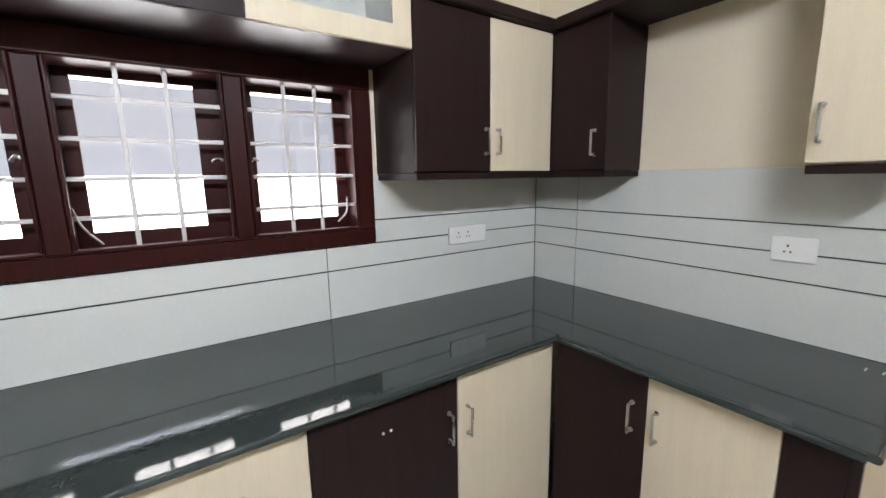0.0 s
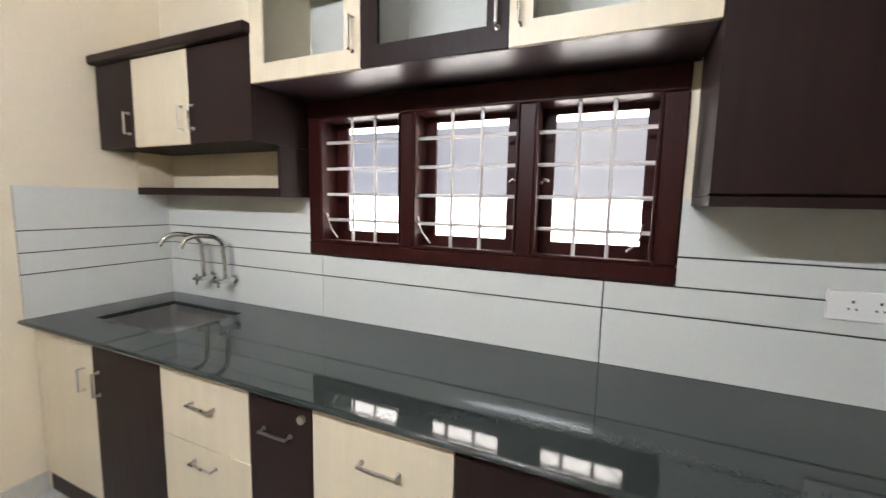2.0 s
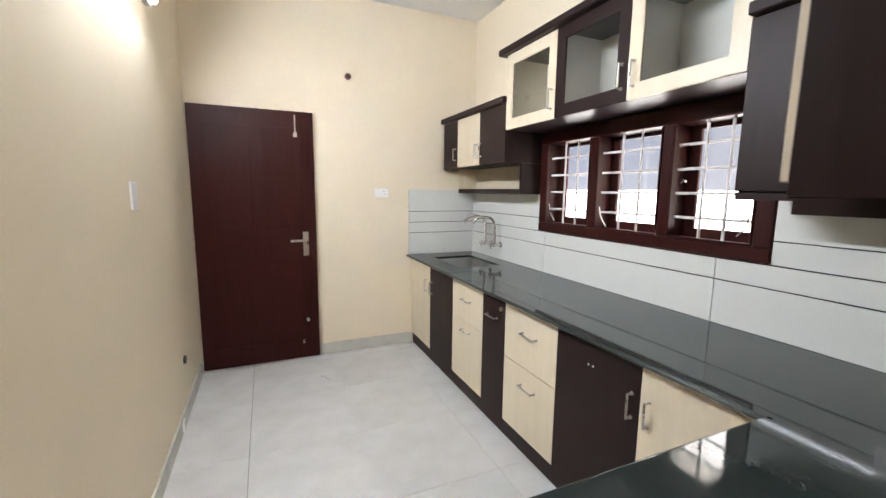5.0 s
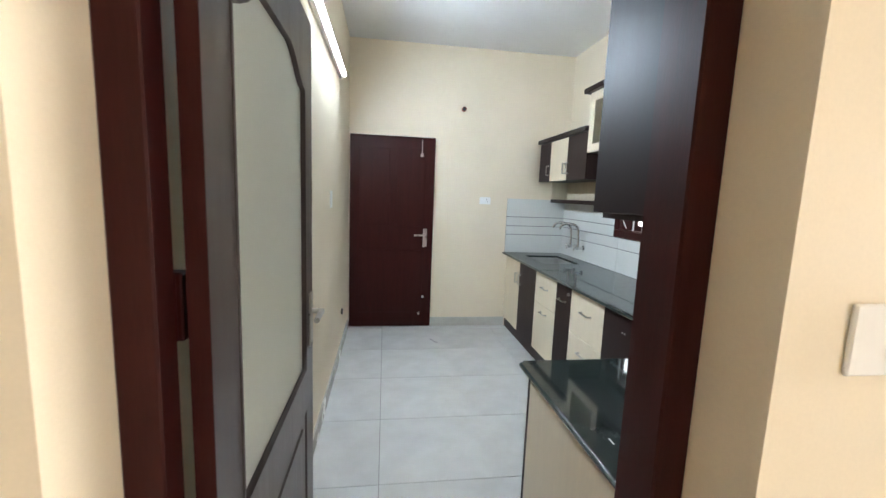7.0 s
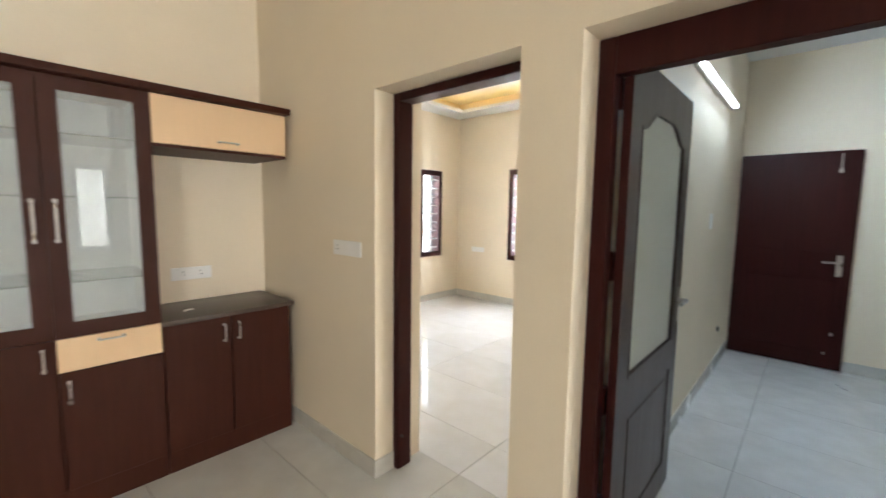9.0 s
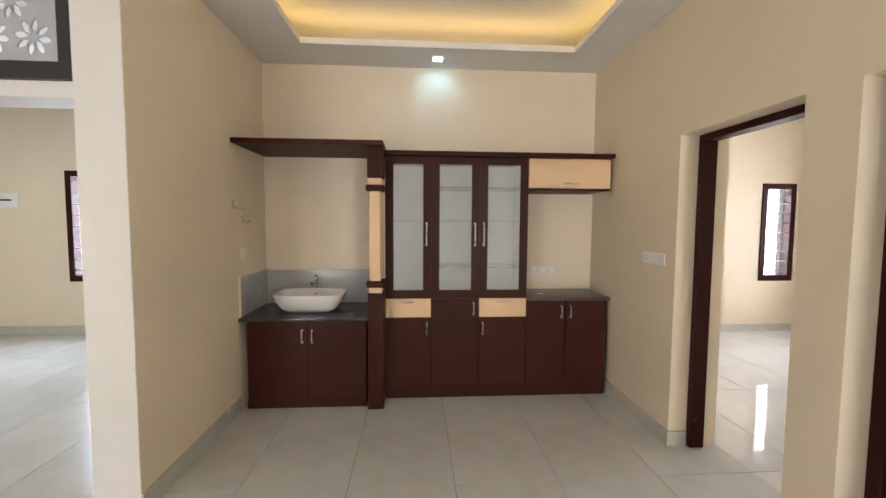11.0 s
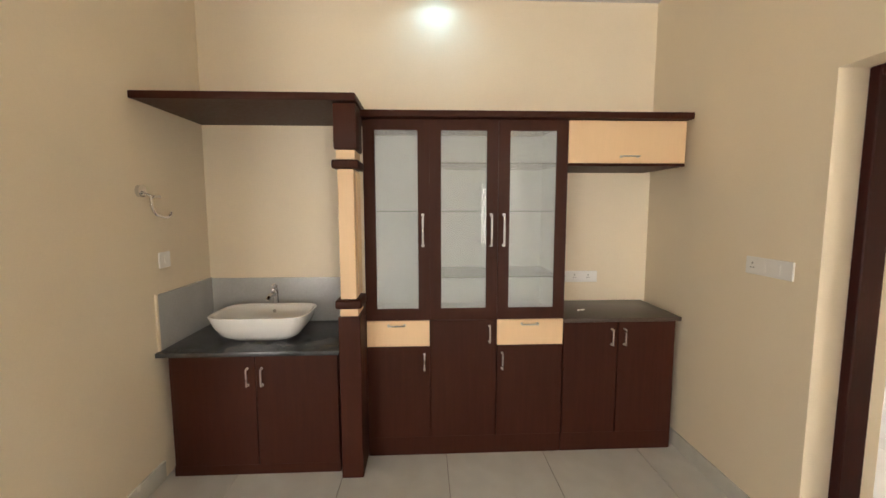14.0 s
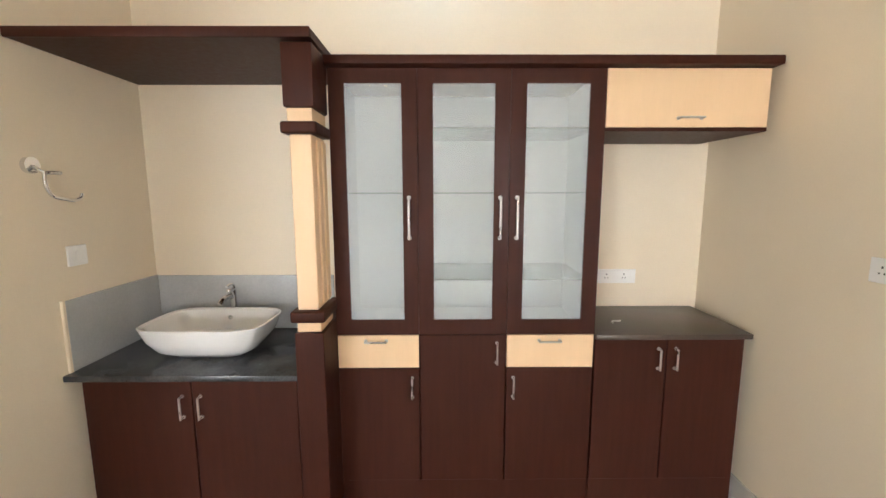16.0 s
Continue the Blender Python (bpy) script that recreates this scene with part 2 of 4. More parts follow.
wall("wall_living_far", "x", DX, 10.1, -4.98, -4.78, 0, TOP, [(7.75, 8.62, 0.72, 2.12)], PAINT, "cream painted living room wall with a window")
wall("wall_living_side", "y", -4.78, 4.1, 9.9, 10.1, 0, TOP, [], PAINT, "cream painted living room end wall")
# The wide second hole is added, out of view, to let fill light in.
wall("wall_hall_end", "x", 2.2, 9.9, 3.9, 4.1, 0, TOP, [(2.37, 2.83, 0.70, 2.1), (6.2, 7.8, 0.0, 2.1)], PAINT, "cream painted hall wall with a window and an added light opening")
wall("wall_hall_side", "y", 1.95, 4.1, 2.05, 2.2, 0, TOP, [], PAINT, "cream painted hall wall")
setting(part("wall_end_facing", [(DL + 0.001, 5.739, -1.252, -1.246, 0.0, 2.92)], GREYPAINT), "grey white painted wall end", "wall")
setting(part("header_beam", [(5.74, 9.9, -1.50, -1.29, 2.095, 2.172)], GREYPAINT), "grey white painted beam over the opening", "beam")


def ceiling(name, x0, x1, y0, y1, z, hole, label):
    boxes = [(x0, x1, y0, y1, TOP, TOP + 0.15)]
    if hole:
        a0, a1, c0, c1 = hole
        boxes = [(x0, a0, y0, y1, z, z + 0.05), (a1, x1, y0, y1, z, z + 0.05), (a0, a1, y0, c0, z, z + 0.05), (a0, a1, c1, y1, z, z + 0.05),
                 (x0, x1, y0, y1, z + 0.24, z + 0.34)]
    else:
        boxes = [(x0, x1, y0, y1, z, z + 0.12)]
    return setting(part(name, boxes, WHITE), label, "ceiling")


def cove(name, hole, z, back=0.10):
    a0, a1, c0, c1 = hole
    boxes = [(a0 - back, a1 + back, c0 - back, c0 - back + 0.03, z + 0.052, z + 0.07), (a0 - back, a1 + back, c1 + back - 0.03, c1 + back, z + 0.052, z + 0.07),
             (a0 - back, a0 - back + 0.03, c0, c1, z + 0.052, z + 0.07), (a1 + back - 0.03, a1 + back, c0, c1, z + 0.052, z + 0.07)]
    t = thing(name, "warm yellow strip light hidden in the ceiling tray", "cove light")
    for b in boxes:
        part("led_strip", [b], COVE, t)


ceiling("ceiling_kitchen", KX0, KX1, KY0, KY1, 3.01, None, "white painted kitchen ceiling")
DTRAY = (2.79, 5.05, -2.59, 1.45)
ceiling("ceiling_dining", DX, DL, DB, 1.95, 2.93, DTRAY, "white dining ceiling with a recessed tray")
cove("cove_light", DTRAY, 2.93)
BTRAY = (-1.25, 1.4, -4.2, -1.4)
ceiling("ceiling_bedroom", BX, KX1, BY, -0.78, 2.95, BTRAY, "white bedroom ceiling with a recessed tray")
cove("cove_light", BTRAY, 2.95)
ceiling("ceiling_living", 5.74, 9.9, -4.78, 3.9, 3.05, None, "white living room ceiling")
ceiling("ceiling_hall", 2.2, 5.74, 1.95, 3.9, 3.05, None, "white hall ceiling")
ceiling("ceiling_foyer", DL, 5.74, -1.25, 1.95, 3.05, None, "white ceiling strip beside the dining tray")
setting(part("roof_slab", [(-2.3, 10.3, -5.1, 5.3, TOP + 0.16, TOP + 0.3)], GREYPAINT), "plain concrete roof slab", "roof")


def skirting(name, boxes):
    setting(part(name, boxes, SKIRT, bevel=0.002), "grey tile skirting along the wall", "baseboard")


skirting("baseboard_kitchen_end", [(KX0, KX0 + 0.012, 0.245, 1.10, 0, 0.10)])
skirting("baseboard_kitchen_side", [(KX0, KX1, KY0, KY0 + 0.012, 0, 0.10)])
skirting("baseboard_dining", [(DX, DX + 0.012, -3.02, -1.735, 0, 0.10), (DX, DX + 0.012, -0.884, -0.650, 0, 0.10), (DX, DX + 0.012, 0.262, 1.95, 0, 0.11)])
skirting("baseboard_dining_left", [(DL - 0.012, DL, -2.42, -1.25, 0, 0.11)])
skirting("baseboard_reveal", [(2.281, DX + 0.012, -1.7345, -1.722, 0, 0.10)])
skirting("baseboard_bedroom", [(BX, KX1, BY, BY + 0.012, 0, 0.10), (BX, BX + 0.012, BY + 0.013, -0.78, 0, 0.10)])
skirting("baseboard_living", [(5.74, 9.9, -4.78, -4.768, 0, 0.11), (9.888, 9.9, -4.76, 3.9, 0, 0.11)])


# ---- doors and windows ----
def door_frame(name, y0, y1, x0, x1, top, label, rebate=False):
    """A wooden frame across an opening; rebate: the jamb at y0 steps back for the leaf and carries its hinges."""
    t = thing(name, label, "door frame", kind="structure")
    stop = x1 - 0.056
    if rebate:
        part("jamb", [(stop, x1, y0, y0 + 0.058, 0.0, top), (x0, stop - 0.0005, y0, y0 + 0.030, 0.0, top)], VARNISH, t, bevel=0.003)
    else:
        part("jamb", [(x0, x1, y0, y0 + 0.045, 0.0, top)], VARNISH, t, bevel=0.004)
    part("jamb", [(x0, x1, y1 - 0.062, y1, 0.0, top)], VARNISH, t, bevel=0.004)
    a, b = y0 + (0.0585 if rebate else 0.0455), y1 - 0.0625
    if rebate:
        part("head", [(stop, x1, a, b, top - 0.125, top), (x0, stop - 0.0005, a, b, top - 0.035, top)], VARNISH, t, bevel=0.003)
        for z in (0.25, 0.70, 1.225, 1.85):
            h = part("hinge", [(2.172, 2.205, y0 + 0.0305, y0 + 0.0615, z, z + 0.11)], VARNISH, t, "painted butt hinge", bevel=0.003)
            rods("hinge_pin", [((2.206, y0 + 0.046, z + 0.002), (2.206, y0 + 0.046, z + 0.108))], 0.006, VARNISH, h)
    else:
        part("head", [(x0, x1, a, b, top - 0.042, top)], VARNISH, t, bevel=0.004)
        rods("floor_bolt", [((x1 - 0.02, y0 + 0.0445, 0.20), (x1 - 0.02, y0 + 0.062, 0.20))], 0.007, BLACK, t, "small dark bolt keep")
    return t


door_frame("door_2", -0.650, 0.259, 2.165, 2.275, 2.075, "dark red varnished wooden frame of the kitchen door", True)
door_frame("door_3", -1.735, -0.884, 2.18, 2.28, 2.078, "dark red varnished wooden frame of the bedroom door")


def lever(parent, x, y, z, side, toward):
    """A lever handle on a face normal to x (side +-1), or to y when toward is a pair."""
    part("lock_plate", [(min(x, x + side * 0.008), max(x, x + side * 0.008), y - 0.022, y + 0.022, z - 0.10, z + 0.10)], STEEL, parent, "brushed steel lock plate", bevel=0.003)
    rods("door_handle", [((x, y, z + 0.03), (x + side * 0.045, y, z + 0.03)), ((x + side * 0.042, y, z + 0.03), (x + side * 0.042, y + toward * 0.12, z + 0.03))], 0.010, STEEL, parent,
         "brushed steel lever handle")


# closed back door of the kitchen, with sunk panels
back_door = thing("door_1", "closed dark red varnished wooden panel door", "door", kind="structure")
bx = KX0 + 0.045
part("leaf", [(KX0 + 0.003, bx, -0.645, 0.24, 0.012, 2.06)], VARNISH, back_door, bevel=0.004)
for pa, pb in ((-0.545, -0.235), (-0.155, 0.14)):
    part("panel", [(bx - 0.001, bx + 0.004, pa, pb, 1.12, 1.93)], VARNISH, back_door, bevel=0.003)
part("panel", [(bx - 0.001, bx + 0.004, -0.545, 0.14, 0.17, 0.86)], VARNISH, back_door, bevel=0.003)
lever(back_door, bx, 0.155, 1.0, 1, -1)
rods("tower_bolt", [((bx + 0.012, 0.10, 1.86), (bx + 0.012, 0.10, 2.03))], 0.005, STEEL, back_door, "steel tower bolt")
part("bolt_plate", [(bx, bx + 0.006, 0.085, 0.115, 1.86, 1.90)], STEEL, back_door, bevel=0.002)
rods("door_knob", [((bx, 0.15, 0.35), (bx + 0.035, 0.15, 0.35))], 0.012, STEEL, back_door)
rods("door_stop", [((bx, 0.11, 0.16), (bx + 0.03, 0.11, 0.16))], 0.011, STEEL, back_door)


def arch_hole(x0, x1, z0, z1, rise, n=16):
    """The outline of a pane with an ogee head."""
    pts = [(x0, z0), (x1, z0), (x1, z1)]
    for i in range(1, n):
        u = i / n
        x = x1 + (x0 - x1) * u
        s = 0.5 - 0.5 * math.cos(min(1, (0.5 - abs(u - 0.5)) / 0.33) * math.pi)
        pts.append((x, z1 + rise * s))
    return pts + [(x0, z1)]


def plate_with_holes(name, outer, holes, thick, m, mat, parent=None, label=""):
    """A plate in the local xy plane with real holes, thick in local z, laid by the matrix m."""
    cu = bpy.data.curves.new(name, "CURVE")
    cu.dimensions, cu.fill_mode, cu.extrude, cu.bevel_depth, cu.bevel_resolution = "2D", "BOTH", thick / 2, 0.0, 0
    for loop in (outer, *holes):
        sp = cu.splines.new("POLY")
        sp.points.add(len(loop) - 1)
        for p, (a, b) in zip(sp.points, loop):
            p.co = (a, b, 0, 1)
        sp.use_cyclic_u = True
    tmp = new("plate_tmp", cu)
    me = bpy.data.meshes.new_from_object(tmp)
    bpy.data.objects.remove(tmp)
    me.name = name
    me.materials.clear()
    me.materials.append(mat)
    me.transform(m)
    bm = bmesh.new()
    bm.from_mesh(me)
    bmesh.ops.remove_doubles(bm, verts=bm.verts, dist=0.0002)
    bm.to_mesh(me)
    bm.free()
    ob = new(name, me)
    if parent:
        ob.parent = parent
    if label:
        ob["label"] = label
    return ob


def rect(a, b, lo, hi):
    return [(a, lo), (b, lo), (b, hi), (a, hi)]


UPRIGHT = Matrix(((1, 0, 0, 0), (0, 0, -1, 0), (0, 1, 0, 0), (0, 0, 0, 1)))
# open kitchen door with frosted pane, folded back along the side wall
leaf = thing("door_4", "open dark brown wooden door with an arched frosted glass pane", "door", kind="structure")
LX0, LX1, LY = 1.315, 2.213, -0.562
hole = arch_hole(LX0 + 0.12, LX1 - 0.12, 0.83, 1.80, 0.085)
hole2 = [(LX0 + 0.12, 0.16), (LX1 - 0.12, 0.16), (LX1 - 0.12, 0.68), (LX0 + 0.12, 0.68)]
plate_with_holes("leaf", [(LX0, 0.012), (LX1, 0.012), (LX1, 2.035), (LX0, 2.035)], [hole, hole2], 0.032,
                 Matrix.Translation((0, LY, 0)) @ UPRIGHT, GREYDOOR, leaf)
plate_with_holes("pane", arch_hole(LX0 + 0.122, LX1 - 0.122, 0.832, 1.798, 0.085), [], 0.006, Matrix.Translation((0, LY, 0)) @ UPRIGHT, FROST, leaf, "frosted greenish glass pane")
rim = [arch_hole(LX0 + 0.118, LX1 - 0.118, 0.828, 1.802, 0.085), arch_hole(LX0 + 0.132, LX1 - 0.126, 0.838, 1.788, 0.085)]
plate_with_holes("glazing_bead", rim[0], [rim[1]], 0.038, Matrix.Translation((0, LY, 0)) @ UPRIGHT, GREYDOOR, leaf)
part("panel", [(LX0 + 0.121, LX1 - 0.121, LY - 0.009, LY + 0.009, 0.161, 0.679)], GREYDOOR, leaf)
part("hinge_edge", [(LX1 + 0.0005, LX1 + 0.003, LY - 0.016, LY + 0.016, 0.012, 2.035)], VARNISH, leaf, "dark red painted door edge")
part("raised_panel", [(LX0 + 0.17, LX1 - 0.17, LY - 0.015, LY + 0.015, 0.20, 0.64)], GREYDOOR, leaf, bevel=0.005)
for s in (-1, 1):
    ys = LY + s * 0.016
    part("lock_plate", [(LX0 + 0.03, LX0 + 0.075, min(ys, ys + s * 0.008), max(ys, ys + s * 0.008), 0.90, 1.10)], STEEL, leaf, "brushed steel lock plate", bevel=0.003)
    if s > 0:
        rods("door_handle", [((LX0 + 0.052, ys, 1.03), (LX0 + 0.052, ys + 0.045, 1.03)), ((LX0 + 0.052, ys + 0.043, 1.03), (LX0 + 0.17, ys + 0.043, 1.03))], 0.010, STEEL, leaf, "brushed steel lever handle")


def grille_window(name, axis, a0, a1, b, side, z0, z1, nbars, label, shutter=False):
    """A dark framed window with horizontal bars; side +1 where the room lies on the positive side of b."""
    t = thing(name, label, "window", kind="structure")

    def bx_(p, q, d0, d1, lo, hi):
        d = sorted((b + side * d0, b + side * d1))
        return (p, q, *d, lo, hi) if axis == "x" else (*d, p, q, lo, hi)

    w = 0.075
    for p, q in ((a0, a0 + w), (a1 - w, a1)):
        part("window_frame", [bx_(p, q, -0.10, 0.02, z0, z1)], VARNISH, t, bevel=0.004)
    for lo, hi in ((z0, z0 + w), (z1 - w, z1)):
        part("window_rail", [bx_(a0 + w, a1 - w, -0.10, 0.02, lo, hi)], VARNISH, t, bevel=0.004)
    mid = (a0 + a1) / 2
    for i in range(nbars):
        z = z0 + w + (z1 - z0 - 2 * w) * (i + 0.5) / nbars
        part("grille_bar", [bx_(a0 + w, a1 - w, -0.035, -0.02, z - 0.006, z + 0.006)], BARS, t)
    for u in (0.36, 0.66):
        x = a0 + w + (a1 - a0 - 2 * w) * u
        part("grille_bar", [bx_(x - 0.006, x + 0.006, -0.050, -0.036, z0 + w, z1 - w)], BARS, t)
    if shutter:
        part("shutter", [bx_(a0 + w - 0.03, a0 + w + 0.005, -0.17, -0.101, z0 + 0.03, z1 - 0.03)], DARK, t, "open dark wooden shutter")
    pane = part("pane", [bx_(a0 + w, a1 - w, -0.085, -0.08, z0 + w, z1 - w)], CLEAR, t)
    pane.visible_shadow = False
    return t


grille_window("window_2", "x", -1.17, -0.68, BY, 1, 0.715, 2.07, 9, "narrow dark wooden bedroom window with white bars", True)
grille_window("window_3", "y", -3.53, -2.68, BX, 1, 0.70, 2.08, 9, "dark wooden bedroom window with white bars")
grille_window("window_4", "x", 7.73, 8.64, -4.78, 1, 0.70, 2.14, 9, "dark wooden living room window with white bars")
grille_window("window_5", "x", 2.35, 2.85, 3.9, -1, 0.68, 2.12, 9, "dark wooden hall window with white bars")
# The last of these four panels glows behind the added hall opening.
for x0, x1, y0, y1 in ((-2.0, -0.3, -5.7, -5.65), (6.9, 9.4, -5.7, -5.65), (2.1, 3.3, 4.65, 4.7), (5.6, 8.6, 4.8, 4.85)):
    setting(part("backdrop", [(x0, x1, y0, y1, -0.2, 2.9)], BRIGHT), "overexposed white daylight outside the window", "backdrop")
setting(part("backdrop", [(-2.6, -2.55, -4.2, -1.9, -0.2, 2.9)], BRIGHT), "overexposed white daylight outside the window", "backdrop")
# Self-lit panel: the wall's sunlit white is emitted, not received.
setting(part("backdrop", [(-6, 2.03, 3.2, 3.25, -0.2, 1.475)], GLARE), "glowing white panel standing in for the sunlit compound wall", "backdrop")
setting(part("backdrop", [(-8, 2.03, 4.2, 4.25, -0.2, 2.18)], HAZE), "glowing grey blue panel standing in for the hazy distance", "backdrop")
setting(part("backdrop", [(-9, 2.03, 4.6, 4.65, -0.2, 4.4)], GLARE), "glowing white panel standing in for the bright sky", "backdrop")

# kitchen window: three lights with grilles
kw = thing("window_1", "dark red wooden three-light kitchen window with white iron grille", "window", kind="structure")
FW0, FW1, FZ0, FZ1 = -0.482, 1.062, 1.163, 1.845
for lo, hi in ((FZ0, FZ0 + 0.062), (FZ1 - 0.06, 1.8705)):
    part("window_frame", [(FW0, FW1, 1.728, 1.90, lo, hi)], VARNISH, kw, bevel=0.005)
UPR = ((FW0, -0.408), (0.018, 0.080), (0.522, 0.584), (0.988, FW1))
for a, b in UPR:
    part("mullion", [(a, b, 1.730, 1.898, FZ0 + 0.0625, FZ1 - 0.0605)], VARNISH, kw, bevel=0.005)
for (_, a), (b, _), (pa, pb) in zip(UPR, UPR[1:], ((-0.355, -0.045), (0.120, 0.447), (0.632, 0.950))):
    lo, hi = FZ0 + 0.063, FZ1 - 0.061
    part("bead", [(a, b, 1.726, 1.746, lo, lo + 0.010), (a, a + 0.010, 1.726, 1.746, lo + 0.011, hi), (b - 0.010, b, 1.726, 1.746, lo + 0.011, hi)], VARNISH, kw, bevel=0.003)
    s = plate_with_holes("sash", rect(a, b, lo, hi), [rect(pa, pb, lo + 0.047, hi - 0.020)], 0.03, Matrix.Translation((0, 1.868, 0)) @ UPRIGHT, VARNISH, kw)
    pane = part("pane", [(pa, pb, 1.866, 1.871, lo + 0.047, hi - 0.020)], CLEAR, s)
    pane.visible_shadow = False
    for z in (1.685, 1.566, 1.447, 1.328):
        part("grille_bar", [(a, b, 1.772, 1.780, z - 0.007, z + 0.007)], BARS, kw, bevel=0.002)
    for u in (0.36, 0.645):
        x = a + (b - a) * u
        part("grille_bar", [(x - 0.007, x + 0.007, 1.764, 1.772, lo, hi)], BARS, kw, bevel=0.002)
    bent_tube("stay_hook", [(b - 0.035, 1.760, 1.36), (b - 0.045, 1.756, 1.30), (b - 0.08, 1.760, lo + 0.035)] if b > 0.9 else
              [(a + 0.01, 1.758, 1.36), (a + 0.03, 1.755, 1.30), (a + 0.07, 1.758, lo + 0.02)], 0.0035, STEEL, kw, "thin steel window stay")
    bent_tube("latch", [(b - 0.045, 1.795, 1.50), (b - 0.03, 1.785, 1.512), (b - 0.012, 1.785, 1.505)] if a < 0.3 else
              [(a + 0.012, 1.795, 1.50), (a + 0.03, 1.785, 1.512), (a + 0.045, 1.785, 1.505)], 0.005, STEEL, kw)


# ---- cabinet pieces ----
def pull(parent, p, along, out, length=0.096, r=0.0047):
    """A bow handle centred at p on a door face; along: 0 x, 1 y, 2 z; out: unit vector off the face."""
    p, out = Vector(p), Vector(out)
    d = Vector([1.0 if i == along else 0.0 for i in range(3)]) * (length / 2)
    h = 0.025
    bm = bmesh.new()
    for s in (-1, 1):
        add_rod(bm, p + d * s, p + d * s + out * h, r * 0.9)
        bmesh.ops.create_uvsphere(bm, u_segments=10, v_segments=6, radius=r * 1.02, matrix=Matrix.Translation(p + d * s + out * h))
        add_rod(bm, p + d * s, p + d * s + out * 0.004, r * 1.7)
    add_rod(bm, p - d + out * h, p + d + out * h, r)
    return link_mesh("handle", bm, STEEL, parent, "brushed steel bow handle", smooth=True)


G = 0.0015


def front(parent, name, x0, x1, yf, z0, z1, mat, thick=0.018, label=""):
    """A door or drawer front facing -y (thick > 0) or +y (thick < 0)."""
    y = sorted((yf, yf + thick))
    return part(name, [(x0 + G, x1 - G, *y, z0 + G, z1 - G)], mat, parent, label, bevel=0.0015)


def base_unit(x0, x1, label, fronts, top=0.834):
    """A kitchen base cabinet along the window wall; fronts: (name, z0, z1, material)."""
    t = thing("base_cabinet", label, "cabinet", "kitchen base cabinets")
    part("body", [(x0 + 0.001, x1 - 0.001, 1.120, 1.70, 0.10, top)], DARK, t)
    part("plinth", [(x0 + 0.001, x1 - 0.001, 1.112, 1.60, 0.0, 0.098)], DARK, t, "dark plinth")
    return t, [front(t, n, x0, x1, 1.10, lo, hi, m) for n, lo, hi, m in fronts]


OUTY = (0, -1, 0)
_, f = base_unit(-1.555, -1.083, "cream ash laminate base cabinet with one door under the sink", [("door", 0.10, 0.833, CREAM)], 0.66)
pull(f[0], (-1.155, 1.10, 0.645), 2, OUTY)
_, f = base_unit(-1.083, -0.631, "dark wenge base cabinet with one door under the sink", [("door", 0.10, 0.833, DARK)], 0.66)
pull(f[0], (-1.045, 1.10, 0.645), 2, OUTY)
_, f = base_unit(-0.631, -0.173, "cream ash laminate base cabinet with two drawers", [("drawer", 0.545, 0.833, CREAM), ("drawer", 0.10, 0.545, CREAM)])
pull(f[0], (-0.40, 1.10, 0.700), 0, OUTY, 0.11)
pull(f[1], (-0.40, 1.10, 0.480), 0, OUTY, 0.11)
u, f = base_unit(-0.173, 0.091, "narrow dark wenge pull-out base cabinet with a lock", [("drawer", 0.10, 0.833, DARK)])
pull(f[0], (-0.05, 1.10, 0.695), 0, OUTY, 0.11)
rods("lock", [((0.055, 1.10, 0.765), (0.055, 1.088, 0.765))], 0.013, STEEL, f[0], "round steel lock")
_, f = base_unit(0.091, 0.551, "cream ash laminate base cabinet with two deep drawers", [("drawer", 0.50, 0.833, CREAM), ("drawer", 0.10, 0.50, CREAM)])
pull(f[0], (0.33, 1.10, 0.690), 0, OUTY, 0.12)
pull(f[1], (0.33, 1.10, 0.395), 0, OUTY, 0.12)
_, f = base_unit(0.551, 1.025, "dark wenge base cabinet with one door", [("door", 0.10, 0.833, DARK)])
pull(f[0], (0.990, 1.10, 0.645), 2, OUTY)
rods("cable_hole", [((0.76, 1.101, 0.715), (0.76, 1.098, 0.715)), ((0.785, 1.101, 0.715), (0.785, 1.098, 0.715))], 0.004, PLASTIC, f[0], "small pale scratch marks")
_, f = base_unit(1.025, 1.478, "cream ash laminate corner base cabinet with one door", [("door", 0.10, 0.833, CREAM)])
pull(f[0], (1.066, 1.10, 0.645), 2, OUTY)


def side_unit(y0, y1, label, mat, hy):
    t = thing("base_cabinet", label, "cabinet", "kitchen base cabinets")
    part("body", [(1.512, 2.04, y0 + 0.001, y1 - 0.001, 0.10, 0.834)], DARK, t)
    part("plinth", [(1.505, 2.04, y0 + 0.001, y1 - 0.001, 0.0, 0.098)], DARK, t, "dark plinth")
    d = part("door", [(1.492, 1.510, y0 + G, y1 - G, 0.10, 0.833)], mat, t, bevel=0.0015)
    if hy:
        pull(d, (1.492, hy, 0.66), 2, (-1, 0, 0))
    return t


side_unit(0.737, 1.095, "dark wenge corner base cabinet with one door", DARK, 0.782)
side_unit(0.402, 0.737, "cream ash laminate base cabinet with one door", CREAM, 0.703)
t = side_unit(0.280, 0.402, "narrow dark wenge base cabinet with a cream end panel", DARK, 0)
part("edge_strip", [(1.492, 1.5105, 0.2625, 0.2795, 0.02, 0.833)], DARK, t, "dark edge strip")
part("end_panel", [(1.512, 2.179, 0.262, 0.278, 0.0, 0.833)], CREAM, t, "cream laminate end panel", bevel=0.0015)

